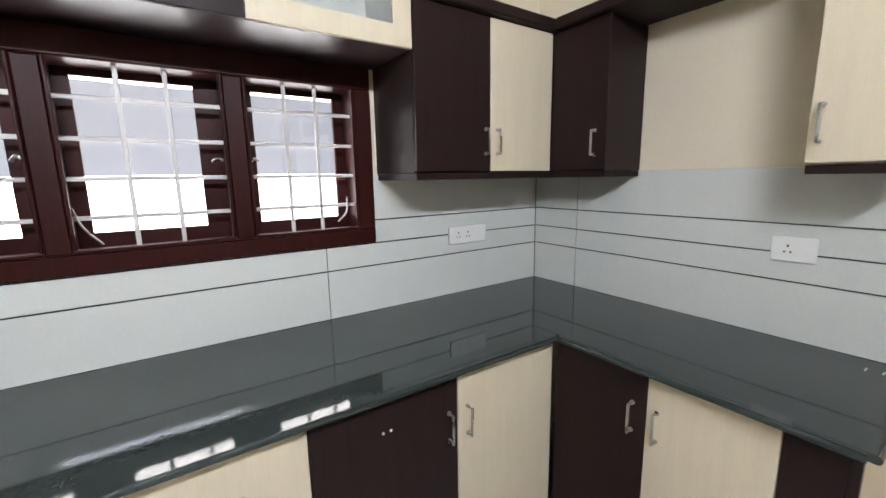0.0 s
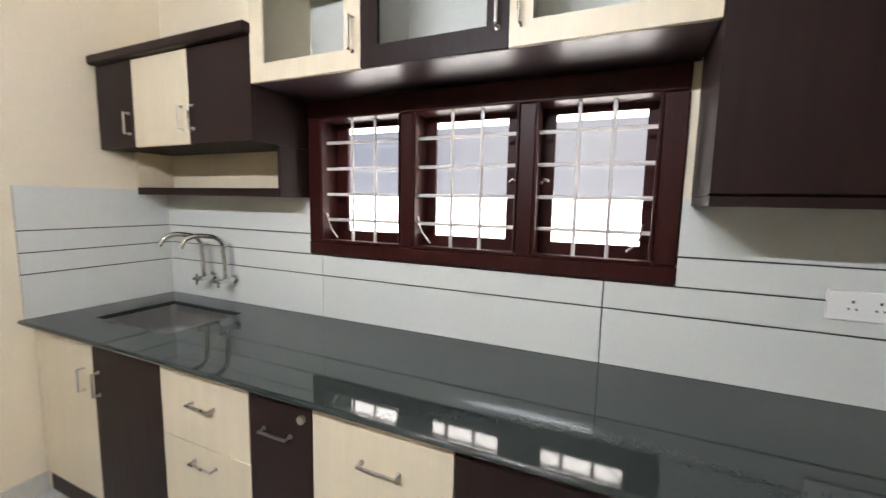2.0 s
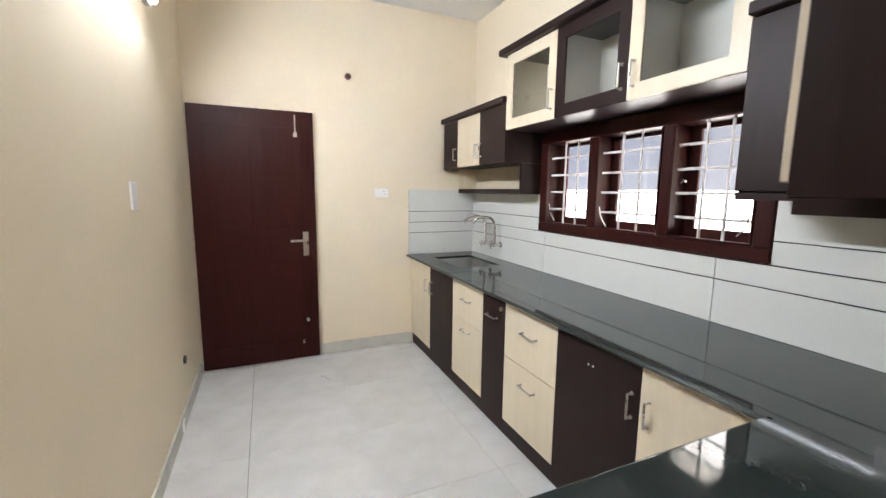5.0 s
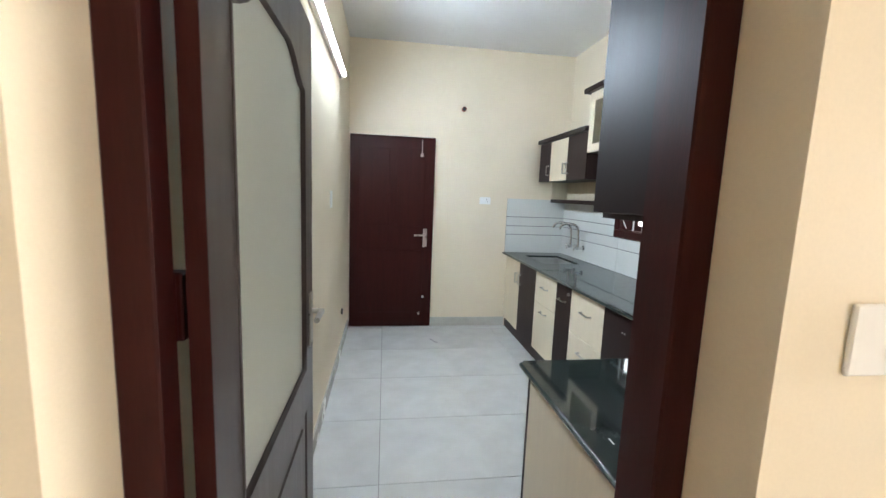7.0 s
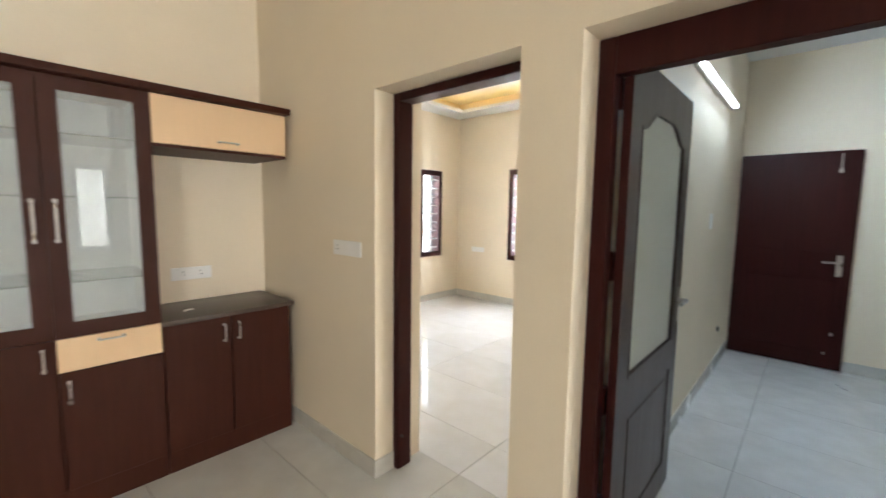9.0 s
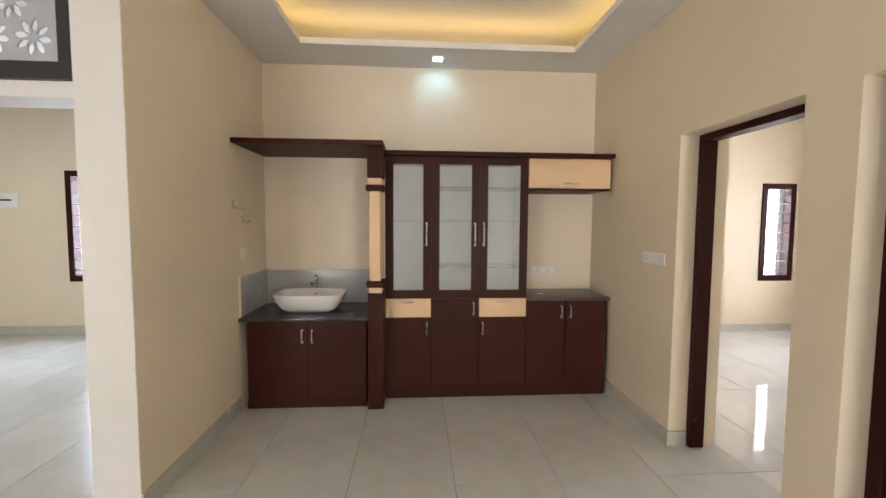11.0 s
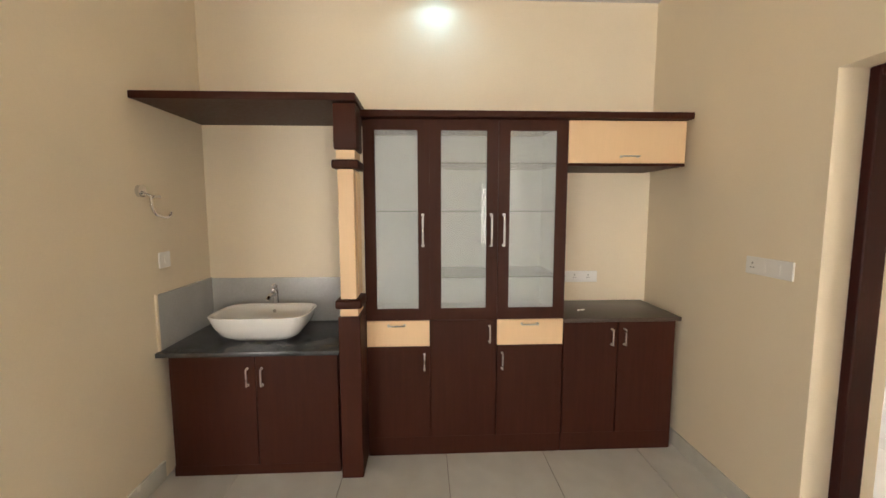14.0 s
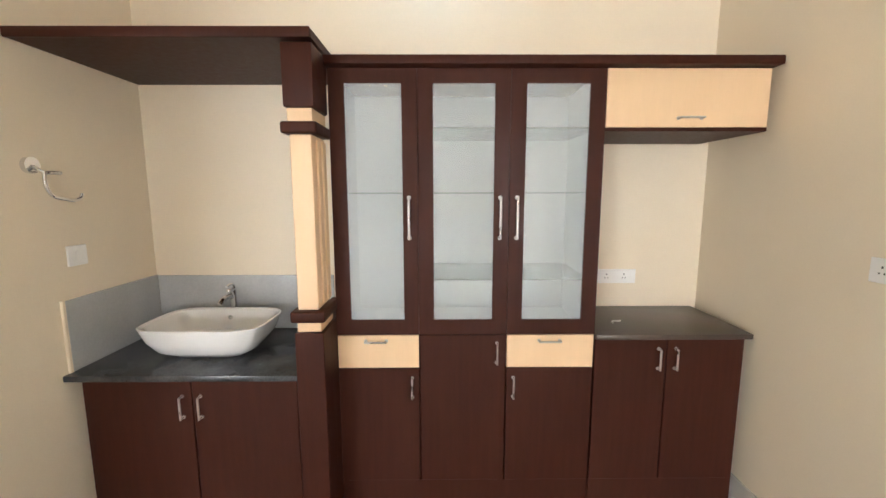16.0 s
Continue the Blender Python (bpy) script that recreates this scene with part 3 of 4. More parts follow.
# granite worktop, an L with a cut-out for the sink and a rounded nose
SX0, SX1, SY0, SY1 = -1.33, -0.80, 1.235, 1.60
WY, WX = 1.069, 1.461
worktop = thing("worktop", "polished dark green granite L-shaped worktop on the base cabinets", "worktop")
bm = bmesh.new()
for b in ((KX0, SX0, WY, 1.75), (SX0, SX1, WY, SY0), (SX0, SX1, SY1, 1.75), (SX1, WX, WY, 1.75)):
    add_box(bm, b[0], b[1], b[2], b[3], 0.835, 0.855)
bmesh.ops.remove_doubles(bm, verts=bm.verts, dist=0.0005)
link_mesh("long_slab", bm, GRANITE, worktop)
part("short_slab", [(WX + 0.0004, KX1, 0.30, 1.75, 0.835, 0.855), (WX + 0.0004, 2.164, 0.254, 0.2999, 0.835, 0.855)], GRANITE, worktop)
prof = [(0.0, 0.835), (0.0115, 0.835)] + [(0.012 + 0.009 * math.sin(math.pi * i / 10), 0.845 - 0.010 * math.cos(math.pi * i / 10)) for i in range(11)] + [(0.0115, 0.855), (0.0, 0.855)]
n = len(prof) - 1


def nose(bm, a, b, out):
    rows = [[bm.verts.new((p[0] + out[0] * d, p[1] + out[1] * d, z)) for d, z in prof] for p in (a, b)]
    for i in range(n):
        bm.faces.new((rows[0][i], rows[1][i], rows[1][i + 1], rows[0][i + 1]))
    bm.faces.new(rows[0]), bm.faces.new(rows[1])


for ends in (((KX0, WY), (WX, WY), (0, -1)), ((WX, WY), (WX, 0.254), (-1, 0)), ((WX, 0.254), (2.164, 0.254), (0, -1))):
    bm = bmesh.new()
    nose(bm, *ends)
    bmesh.ops.recalc_face_normals(bm, faces=bm.faces)
    link_mesh("rounded_edge", bm, GRANITE, worktop, smooth=True)

# undermount sink
sink = thing("sink", "brushed steel undermount sink set in the granite worktop", "sink")
bm = bmesh.new()
add_box(bm, SX0 - 0.004, SX1 + 0.004, SY0 - 0.004, SY1 + 0.004, 0.68, 0.8345)
bm.faces.ensure_lookup_table()
topf = max(bm.faces, key=lambda q: q.calc_center_median().z)
bmesh.ops.delete(bm, geom=[topf], context="FACES")
bmesh.ops.bevel(bm, geom=[e for e in bm.edges if not e.is_boundary], offset=0.045, segments=5, affect="EDGES", profile=0.5)
bmesh.ops.reverse_faces(bm, faces=bm.faces)
bowl = link_mesh("bowl", bm, BOWL, sink, smooth=True)
rods("drain", [((-1.06, 1.42, 0.681), (-1.06, 1.42, 0.688))], 0.045, CHROME, sink, "round chrome drain", n=24)


def wall_tap(x):
    t = thing("wall_tap", "chrome wall-mounted sink tap with a high swan neck", "tap", "taps above the sink")
    rods("flange", [((x, 1.738, 0.985), (x, 1.728, 0.985))], 0.026, CHROME, t, n=20)
    rods("body", [((x, 1.73, 0.985), (x, 1.65, 0.985))], 0.015, CHROME, t)
    bent_tube("spout", [(x, 1.675, 0.99), (x, 1.672, 1.12), (x - 0.005, 1.655, 1.20), (x - 0.03, 1.60, 1.225), (x - 0.07, 1.53, 1.215), (x - 0.085, 1.50, 1.17)], 0.0125, CHROME, t)
    rods("knob", [((x, 1.652, 0.985), (x, 1.625, 0.985)), ((x - 0.03, 1.632, 0.985), (x + 0.03, 1.632, 0.985)), ((x, 1.632, 0.955), (x, 1.632, 1.015))], 0.007, CHROME, t, "cross-shaped chrome knob")


wall_tap(-1.18)
wall_tap(-1.01)

# ---- kitchen wall cabinets ----
wa = thing("wall_cabinet", "dark and cream three-door wall cabinet with an open shelf below", "cabinet", "kitchen wall cabinets")
part("body", [(-1.557, -0.502, 1.440, 1.749, 1.655, 2.055)], DARK, wa)
for a, b, m, hx in ((-1.557, -1.262, DARK, -1.30), (-1.262, -0.863, CREAM, -0.905), (-0.863, -0.482, DARK, 0)):
    d = front(wa, "door", a, b, 1.42, 1.652, 2.055, m)
    if hx:
        pull(d, (hx, 1.42, 1.765), 2, OUTY)
d = pull(wa, (-0.835, 1.42, 1.765), 2, OUTY)
part("side_panel", [(-0.500, -0.484, 1.4385, 1.749, 1.652, 2.055), (-0.500, -0.484, 1.56, 1.749, 1.430, 1.651)], DARK, wa, bevel=0.001)
part("shelf_board", [(-1.52, -0.502, 1.56, 1.749, 1.430, 1.468)], DARK, wa, bevel=0.001)
part("shelf_side", [(-1.52, -1.502, 1.56, 1.749, 1.4685, 1.654)], CREAM, wa, bevel=0.001)
part("shelf_back", [(-1.501, -0.503, 1.742, 1.748, 1.4685, 1.654)], CREAM, wa, "cream shelf back")
part("cornice", [(-1.559, -0.478, 1.385, 1.749, 2.057, 2.10)], DARK, wa, bevel=0.006)

gc = thing("glass_cabinet", "cream and dark wall cabinet with three glass doors above the window", "cabinet", "kitchen wall cabinets")
GZ0, GZ1 = 1.872, 2.36
part("bottom", [(-0.482, 1.082, 1.44, 1.749, GZ0, GZ0 + 0.018)], DARKH, gc, "glossy dark underside")
part("top", [(-0.482, 1.082, 1.44, 1.749, GZ1 - 0.018, GZ1)], DARK, gc)
part("back", [(-0.482, 1.082, 1.743, 1.749, GZ0 + 0.0185, GZ1 - 0.0185)], GREYPAINT, gc)
for x in (-0.482, 0.030, 0.549, 1.064):
    part("divider", [(x, x + 0.018, 1.441, 1.742, GZ0 + 0.0185, GZ1 - 0.0185)], CREAM if x < -0.4 else GREYPAINT, gc)
for a, b, m, hx in ((-0.484, 0.039, CREAM, 0.008), (0.039, 0.558, DARK, 0.525), (0.558, 1.084, CREAM, 0.592)):
    w = 0.068
    d = plate_with_holes("door", rect(a + G, b - G, GZ0, GZ1), [rect(a + w, b - w, GZ0 + w, GZ1 - w)], 0.018, Matrix.Translation((0, 1.429, 0)) @ UPRIGHT, m, gc)
    pane = part("pane", [(a + w, b - w, 1.428, 1.432, GZ0 + w, GZ1 - w)], CLEAR, d, "clear glass pane")
    pane.visible_shadow = False
    pull(d, (hx, 1.42, 1.985), 2, OUTY, 0.11)
part("cornice", [(-0.535, 1.10, 1.375, 1.749, GZ1 + 0.002, GZ1 + 0.045)], DARK, gc, bevel=0.006)

uz0, uz1 = 1.450, 2.04
wb = thing("wall_cabinet", "dark and cream two-door wall cabinet beside the window", "cabinet", "kitchen wall cabinets")
part("body", [(1.088, 2.066, 1.435, 1.749, uz0, uz1)], DARK, wb)
for a, b, m, hx in ((1.086, 1.437, DARK, 1.412), (1.437, 1.797, CREAM, 1.472)):
    d = front(wb, "door", a, b, 1.415, uz0 + 0.004, uz1, m)
    pull(d, (hx, 1.415, 1.572), 2, OUTY)
part("light_pelmet", [(1.088, 1.81, 1.419, 1.745, 1.424, uz0 - 0.001)], DARK, wb, bevel=0.001)
wc = thing("wall_cabinet", "dark wenge corner wall cabinet with one door", "cabinet", "kitchen wall cabinets")
part("body", [(1.818, 2.066, 1.142, 1.433, uz0, uz1)], DARK, wc)
d = part("door", [(1.80, 1.817, 1.136, 1.412, uz0 + 0.004, uz1)], DARK, wc, bevel=0.0015)
pull(d, (1.80, 1.188, 1.563), 2, (-1, 0, 0))
part("light_pelmet", [(1.812, 2.066, 1.142, 1.433, 1.424, uz0 - 0.001)], DARK, wc)
wd = thing("wall_cabinet", "cream one-door wall cabinet with a dark end panel beside the doorway", "cabinet", "kitchen wall cabinets")
part("body", [(1.818, 2.066, 0.322, 0.508, uz0, uz1)], CREAM, wd)
d = part("door", [(1.80, 1.817, 0.306, 0.510, uz0 + 0.004, uz1)], CREAM, wd, bevel=0.0015)
pull(d, (1.80, 0.485, 1.56), 2, (-1, 0, 0))
part("end_panel", [(1.8175, 2.179, 0.286, 0.301, 1.440, uz1)], DARK, wd, "dark wenge end panel", bevel=0.001)
part("light_pelmet", [(1.806, 2.066, 0.3215, 0.508, 1.424, uz0 - 0.001)], DARK, wd)
cor = part("cornice", [(1.088, 2.066, 1.38, 1.749, uz1 + 0.002, uz1 + 0.046), (1.762, 2.066, 0.29, 1.379, uz1 + 0.002, uz1 + 0.046)], DARK, bevel=0.005)
tagged(cor, "dark wenge cornice board along the wall cabinets", "cornice")


# ---- sockets and switches ----
def plate(name, label, c, axis, w, h, out, rockers=(), pins=()):
    """A white plate on a wall; axis: the horizontal axis along the wall; out: +-1 off the wall along the other one."""
    t = thing(name, label, name.split("_")[0])

    def b(u0, u1, d0, d1, lo, hi):
        if axis == "x":
            dd = sorted((c[1] + out * d0, c[1] + out * d1))
            return (c[0] + u0, c[0] + u1, *dd, c[2] + lo, c[2] + hi)
        dd = sorted((c[0] + out * d0, c[0] + out * d1))
        return (*dd, c[1] + u0, c[1] + u1, c[2] + lo, c[2] + hi)

    part("plate", [b(-w / 2, w / 2, 0, 0.009, -h / 2, h / 2)], PLASTIC, t, bevel=0.003)
    for u in rockers:
        part("rocker", [b(u - 0.011, u + 0.011, 0.0092, 0.0125, -0.022, 0.022)], PLASTIC, t, "white rocker switch", bevel=0.002)
    for u in pins:
        part("socket_holes", [b(u - 0.003, u + 0.003, 0.0092, 0.0098, 0.008, 0.016), b(u - 0.011, u - 0.006, 0.0092, 0.0098, -0.012, -0.006), b(u + 0.006, u + 0.011, 0.0092, 0.0098, -0.012, -0.006)], BLACK, t, "black pin holes")
    return t


plate("socket", "white double socket plate on the glazed tiles", (1.565, 1.738, 1.150), "x", 0.235, 0.088, -1, (), (-0.06, 0.0))
plate("socket", "white single socket plate on the glazed tiles", (2.058, 0.572, 1.172), "y", 0.125, 0.085, -1, (), (0.015,))
plate("socket", "white socket plate on the cream wall beside the door", (KX0, 0.815, 1.425), "y", 0.125, 0.078, 1, (), (0.02,))
plate("switch", "white switch plate on the kitchen side wall", (-0.10, KY0, 1.41), "x", 0.085, 0.12, 1, (0.0,))
plate("switch", "large white switch plate beside the kitchen doorway", (DX, 0.50, 1.29), "y", 0.27, 0.105, 1)
part("module", [(DX + 0.0092, DX + 0.0125, 0.425, 0.565, 1.262, 1.318)], PLASTIC, bpy.data.objects["switch.001"], "wide white rocker", bevel=0.002)
plate("switch", "white switch and socket plate beside the bedroom doorway", (DX, -1.978, 1.255), "y", 0.265, 0.085, 1, (-0.02, 0.06), (-0.09,))
plate("socket", "white double socket plate above the brown counter", (2.885, DB, 1.041), "x", 0.235, 0.082, 1, (), (-0.05, 0.05))
plate("switch", "white square switch plate on the dining wall", (DL, -2.545, 1.245), "y", 0.10, 0.09, -1, (0.0,))
plate("socket", "white socket plate low on the bedroom wall", (BX, -4.11, 0.815), "y", 0.25, 0.08, 1, (-0.03,))
plate("meter_box", "white distribution box on the living room wall", (9.45, -4.78, 1.75), "x", 0.46, 0.19, 1)
part_b = part("wall_box", [(9.70, 9.88, -4.77, -4.74, 1.62, 1.84)], PLASTIC, None, bevel=0.004)
tagged(part_b, "white wall panel with a black rim beside the distribution box", "panel")
part("rim", [(9.70, 9.88, -4.7395, -4.736, 1.62, 1.64), (9.70, 9.88, -4.7395, -4.736, 1.82, 1.84), (9.70, 9.715, -4.7395, -4.736, 1.64, 1.82)], BLACK, part_b)
slot = part("display_slot", [(9.30, 9.60, -4.767, -4.765, 1.745, 1.765)], BLACK, bpy.data.objects["meter_box"], "dark label slot")
hole_ob = rods("pipe_end", [((KX0 - 0.01, 0.537, 2.382), (KX0 + 0.02, 0.537, 2.382))], 0.026, COPPER, n=20)
tagged(hole_ob, "open reddish plastic pipe end in the cream wall", "pipe")
rods("bore", [((KX0 + 0.019, 0.537, 2.382), (KX0 + 0.021, 0.537, 2.382))], 0.019, BLACK, hole_ob, n=20)
outl = rods("drain_outlet", [((-0.87, KY0 - 0.01, 0.37), (-0.87, KY0 + 0.012, 0.37))], 0.026, BLACK, n=20)
tagged(outl, "black round pipe outlet low in the wall", "pipe")

tl = thing("tube_light", "glowing white tube light on the kitchen side wall", "lamp")
part("batten", [(-0.62, 0.82, KY0, KY0 + 0.03, 2.36, 2.41)], PLASTIC, tl, bevel=0.004)
rods("tube", [((-0.60, KY0 + 0.045, 2.385), (0.80, KY0 + 0.045, 2.385))], 0.014, TUBE, tl, "glowing white tube")
dl = thing("downlight", "small square white led downlight in the dining ceiling", "lamp")
part("ring", [(3.875, 3.985, -2.855, -2.745, 2.922, 2.9295)], PLASTIC, dl, bevel=0.002)
part("lens", [(3.89, 3.97, -2.84, -2.76, 2.916, 2.9215)], LED, dl, "glowing white lens")

# ---- dining cabinets ----
OUTP = (0, 1, 0)
GAP = 0.003
FY = -2.57
dc = thing("display_cabinet", "tall mahogany display cabinet with three glass doors and cream drawers", "cabinet")
CX = (3.168, 3.581, 3.988, 4.372)
part("body", [(3.170, 4.370, DB + 0.003, FY - 0.02, 0.10, 0.858)], MAHOG, dc)
part("plinth", [(3.170, 4.370, DB + 0.003, FY - 0.006, 0.0, 0.118)], MAHOG, dc)
part("back", [(3.186, 4.354, DB + 0.003, DB + 0.009, 0.862, 2.03)], INNER, dc, "white cabinet back")
part("top", [(3.170, 4.370, DB + 0.003, FY - 0.02, 2.032, 2.048)], MAHOG, dc)
for x in (3.170, 3.573, 3.980, 4.354):
    part("divider_edge", [(x, x + 0.016, FY - 0.0265, FY - 0.0195, 0.862, 2.031)], MAHOG, dc)
    part("divider", [(x, x + 0.016, DB + 0.0095, FY - 0.027, 0.862, 2.031)], INNER if 3.2 < x < 4.3 else MAHOG, dc)
part("lining", [(3.1865, 3.190, DB + 0.0095, FY - 0.021, 0.862, 2.031)], INNER, dc)
part("lining", [(4.350, 4.3535, DB + 0.0095, FY - 0.021, 0.862, 2.031)], INNER, dc)
part("floor_board", [(3.191, 4.349, DB + 0.0095, FY - 0.021, 0.859, 0.8615)], INNER, dc)
for i, (a, b) in enumerate(zip(CX, CX[1:])):
    lo = 0.862
    w = 0.068
    d = plate_with_holes("door", rect(a + 0.0012, b - 0.0012, lo, 2.046), [rect(a + w, b - w, lo + 0.07, 1.985)], 0.018, Matrix.Translation((0, FY - 0.009, 0)) @ UPRIGHT, MAHOG, dc)
    pane = part("pane", [(a + w, b - w, FY - 0.012, FY - 0.007, lo + 0.07, 1.985)], MILKY, d, "slightly milky glass pane")
    pane.visible_shadow = False
    pull(d, ((a + 0.04 if i > 0 else b - 0.035), FY, 1.405), 2, OUTP, 0.18, 0.006)
    for z in (1.80, 1.516, 1.118) if i < 2 else (1.516,):
        part("glass_shelf", [(a + 0.014, b - 0.014, DB + 0.012, FY - 0.024, z - 0.003, z + 0.003)], SHELFGLASS, dc)
    if i == 1:
        d = part("lower_door", [(a + GAP, b - GAP, FY - 0.018, FY, 0.12, 0.859)], MAHOG, dc, bevel=0.0015)
        pull(d, (a + 0.045, FY, 0.772), 2, OUTP)
    else:
        d = part("drawer", [(a + GAP, b - GAP, FY - 0.018, FY, 0.70, 0.858)], BEECH, dc, "cream beech drawer front", bevel=0.002)
        pull(d, ((a + b) / 2 + (0.01 if i else 0.005), FY, 0.832), 0, OUTP)
        d = part("lower_door", [(a + GAP, b - GAP, FY - 0.018, FY, 0.12, 0.697)], MAHOG, dc, bevel=0.0015)
        pull(d, ((a + 0.035 if i else b - 0.035), FY, 0.602), 2, OUTP)
part("cornice", [(2.44, 4.38, DB + 0.002, -2.525, 2.05, 2.088)], MAHOG, dc, "dark cornice board", bevel=0.006, seg=2)

sb = thing("sideboard", "mahogany two-door base cabinet beside the display cabinet", "cabinet")
part("body", [(2.456, 3.166, DB + 0.003, FY - 0.02, 0.10, 0.838)], MAHOG, sb)
part("plinth", [(2.456, 3.166, DB + 0.003, FY - 0.006, 0.0, 0.118)], MAHOG, sb)
for a, b, hx in ((2.456, 2.822, 2.782), (2.822, 3.166, 2.862)):
    d = part("door", [(a + GAP, b - GAP, FY - 0.018, FY, 0.12, 0.837)], MAHOG, sb, bevel=0.0015)
    pull(d, (hx, FY, 0.74), 2, OUTP)
ct = part("counter_slab", [(2.435, 3.167, DB + 0.002, FY + 0.022, 0.8385, 0.864)], BROWNTOP, bevel=0.004, seg=2)
tagged(ct, "dark brown granite slab on the sideboard", "counter")
fl = thing("flap_cabinet", "cream beech wall cabinet with a lift-up flap", "cabinet")
part("body", [(2.458, 3.166, DB + 0.003, FY - 0.02, 1.80, 2.046)], BEECH, fl)
part("base_board", [(2.458, 3.166, DB + 0.003, FY - 0.001, 1.782, 1.7985)], MAHOG, fl)
d = part("flap", [(2.458, 3.166, FY - 0.018, FY, 1.80, 2.046)], BEECH, fl, bevel=0.002)
pull(d, (2.80, FY, 1.838), 0, OUTP, 0.10)

VY = -2.43
vc = thing("vanity_cabinet", "mahogany two-door vanity cabinet under the wash basin", "cabinet")
part("body", [(4.515, 5.46, DB + 0.003, VY - 0.02, 0.06, 0.712)], MAHOG, vc)
part("plinth", [(4.515, 5.46, DB + 0.003, VY - 0.004, 0.0, 0.058)], MAHOG, vc)
for a, b, hx in ((4.515, 4.980, 4.942), (4.980, 5.455, 5.022)):
    d = part("door", [(a + GAP, b - GAP, VY - 0.018, VY, 0.06, 0.712)], MAHOG, vc, bevel=0.0015)
    pull(d, (hx, VY, 0.588), 2, OUTP)
vt = part("counter_slab", [(4.497, 5.508, DB + 0.002, -2.405, 0.713, 0.740)], GRANITEB, bevel=0.003, seg=2)
tagged(vt, "dusty black granite top on the vanity cabinet", "counter")
setting(part("splash_back", [(4.50, 5.497, DB, DB + 0.011, 0.7405, 1.053)], SPLASHD, bevel=0.002), "grey glazed splash tile behind the basin", "splashback")
setting(part("splash_side", [(5.498, DL - 0.0005, -3.039, -2.452, 0.7405, 1.058)], SPLASHD, bevel=0.002), "grey glazed splash tile beside the basin", "splashback")

setting(part("trim_splash", [(5.496, DL - 0.0005, -2.451, -2.436, 0.7405, 1.062)], PAINT, bevel=0.002), "cream edge strip of the splash tile", "trim")

# moulded post between basin and display cabinet
po = thing("pilaster", "mahogany and cream moulded post between basin and display cabinet", "post")
PX0, PX1, PY0, PY1 = 4.3745, 4.495, -2.57, -2.37
part("base", [(PX0, PX1, PY0 - 0.4, PY1, 0.0, 0.94)], MAHOG, po, "mahogany base", bevel=0.003)
part("lower_neck", [(PX0 + 0.012, PX1 - 0.010, PY0, PY1 - 0.014, 0.941, 0.985)], BEECH, po, "cream neck", bevel=0.002)
part("lower_collar", [(PX0 - 0.01, PX1 + 0.012, PY0, PY1 + 0.012, 0.986, 1.035)], MAHOG, po, "mahogany collar", bevel=0.010, seg=3)
shaft = [(PX0 + 0.02, PX1 - 0.014, PY0, PY1 - 0.018, 1.036, 1.745)]
part("shaft", shaft, BEECH, po, "cream fluted shaft", bevel=0.003)
for y in (-2.555, -2.485):
    part("reed", [(PX0 + 0.010, PX0 + 0.0195, y, y + 0.045, 1.05, 1.73)], BEECH, po, bevel=0.002)
part("upper_collar", [(PX0 - 0.01, PX1 + 0.012, PY0, PY1 + 0.012, 1.746, 1.792)], MAHOG, po, "mahogany collar", bevel=0.010, seg=3)
part("upper_neck", [(PX0 + 0.012, PX1 - 0.010, PY0, PY1 - 0.014, 1.793, 1.845)], BEECH, po, "cream neck", bevel=0.002)
part("capital", [(PX0, PX1, PY0, PY1, 1.846, 2.085)], MAHOG, po, "mahogany capital", bevel=0.008, seg=2)
cn = thing("canopy", "mahogany canopy board above the wash basin", "canopy")
part("board", [(4.372, 5.508, DB + 0.002, -2.365, 2.094, 2.126)], MAHOG, cn)
part("fascia", [(4.372, 5.508, -2.3645, -2.345, 2.0905, 2.130)], MAHOG, cn, bevel=0.006, seg=2)


# wash basin: rounded rectangle swept from foot to rim and down inside
def superellipse(cx, cy, a, b, z, n=48, p=4.5):
    out = []
    for i in range(n):
        th = 2 * math.pi * i / n
        c, s = math.cos(th), math.sin(th)
        out.append((cx + a * math.copysign(abs(c) ** (2 / p), c), cy + b * math.copysign(abs(s) ** (2 / p), s), z))
    return out


wb_ = thing("wash_basin", "white glazed ceramic countertop wash basin on the black granite", "basin")
bm = bmesh.new()
loops = []
for a, b, z in ((0.15, 0.08, 0.741), (0.19, 0.115, 0.744), (0.235, 0.155, 0.775), (0.272, 0.185, 0.83), (0.292, 0.20, 0.885), (0.296, 0.203, 0.897), (0.290, 0.198, 0.900),
                (0.275, 0.183, 0.893), (0.255, 0.165, 0.85), (0.215, 0.13, 0.80), (0.12, 0.07, 0.785), (0.02, 0.02, 0.782)):
    loops.append([bm.verts.new(co) for co in superellipse(5.02, -2.715, a, b, z)])
for p, q in zip(loops, loops[1:]):
    for i in range(48):
        bm.faces.new((p[i], p[(i + 1) % 48], q[(i + 1) % 48], q[i]))
bm.faces.new(loops[0][::-1]), bm.faces.new(loops[-1])
link_mesh("bowl", bm, CERAMIC, wb_, smooth=True)
rods("drain", [((5.02, -2.715, 0.783), (5.02, -2.715, 0.788))], 0.02, CHROME, wb_, "chrome drain", n=20)
rods("overflow", [((5.02, -2.876, 0.855), (5.02, -2.872, 0.855))], 0.012, CHROME, wb_, "chrome overflow ring", n=16)
tp = thing("basin_tap", "chrome pillar tap with a flat lever on the basin", "tap")
rods("body", [((5.03, -2.935, 0.741), (5.03, -2.935, 0.985))], 0.019, CHROME, tp, n=20)
bent_tube("spout", [(5.03, -2.935, 0.950), (5.036, -2.905, 0.962), (5.046, -2.86, 0.955), (5.052, -2.835, 0.935)], 0.014, CHROME, tp)
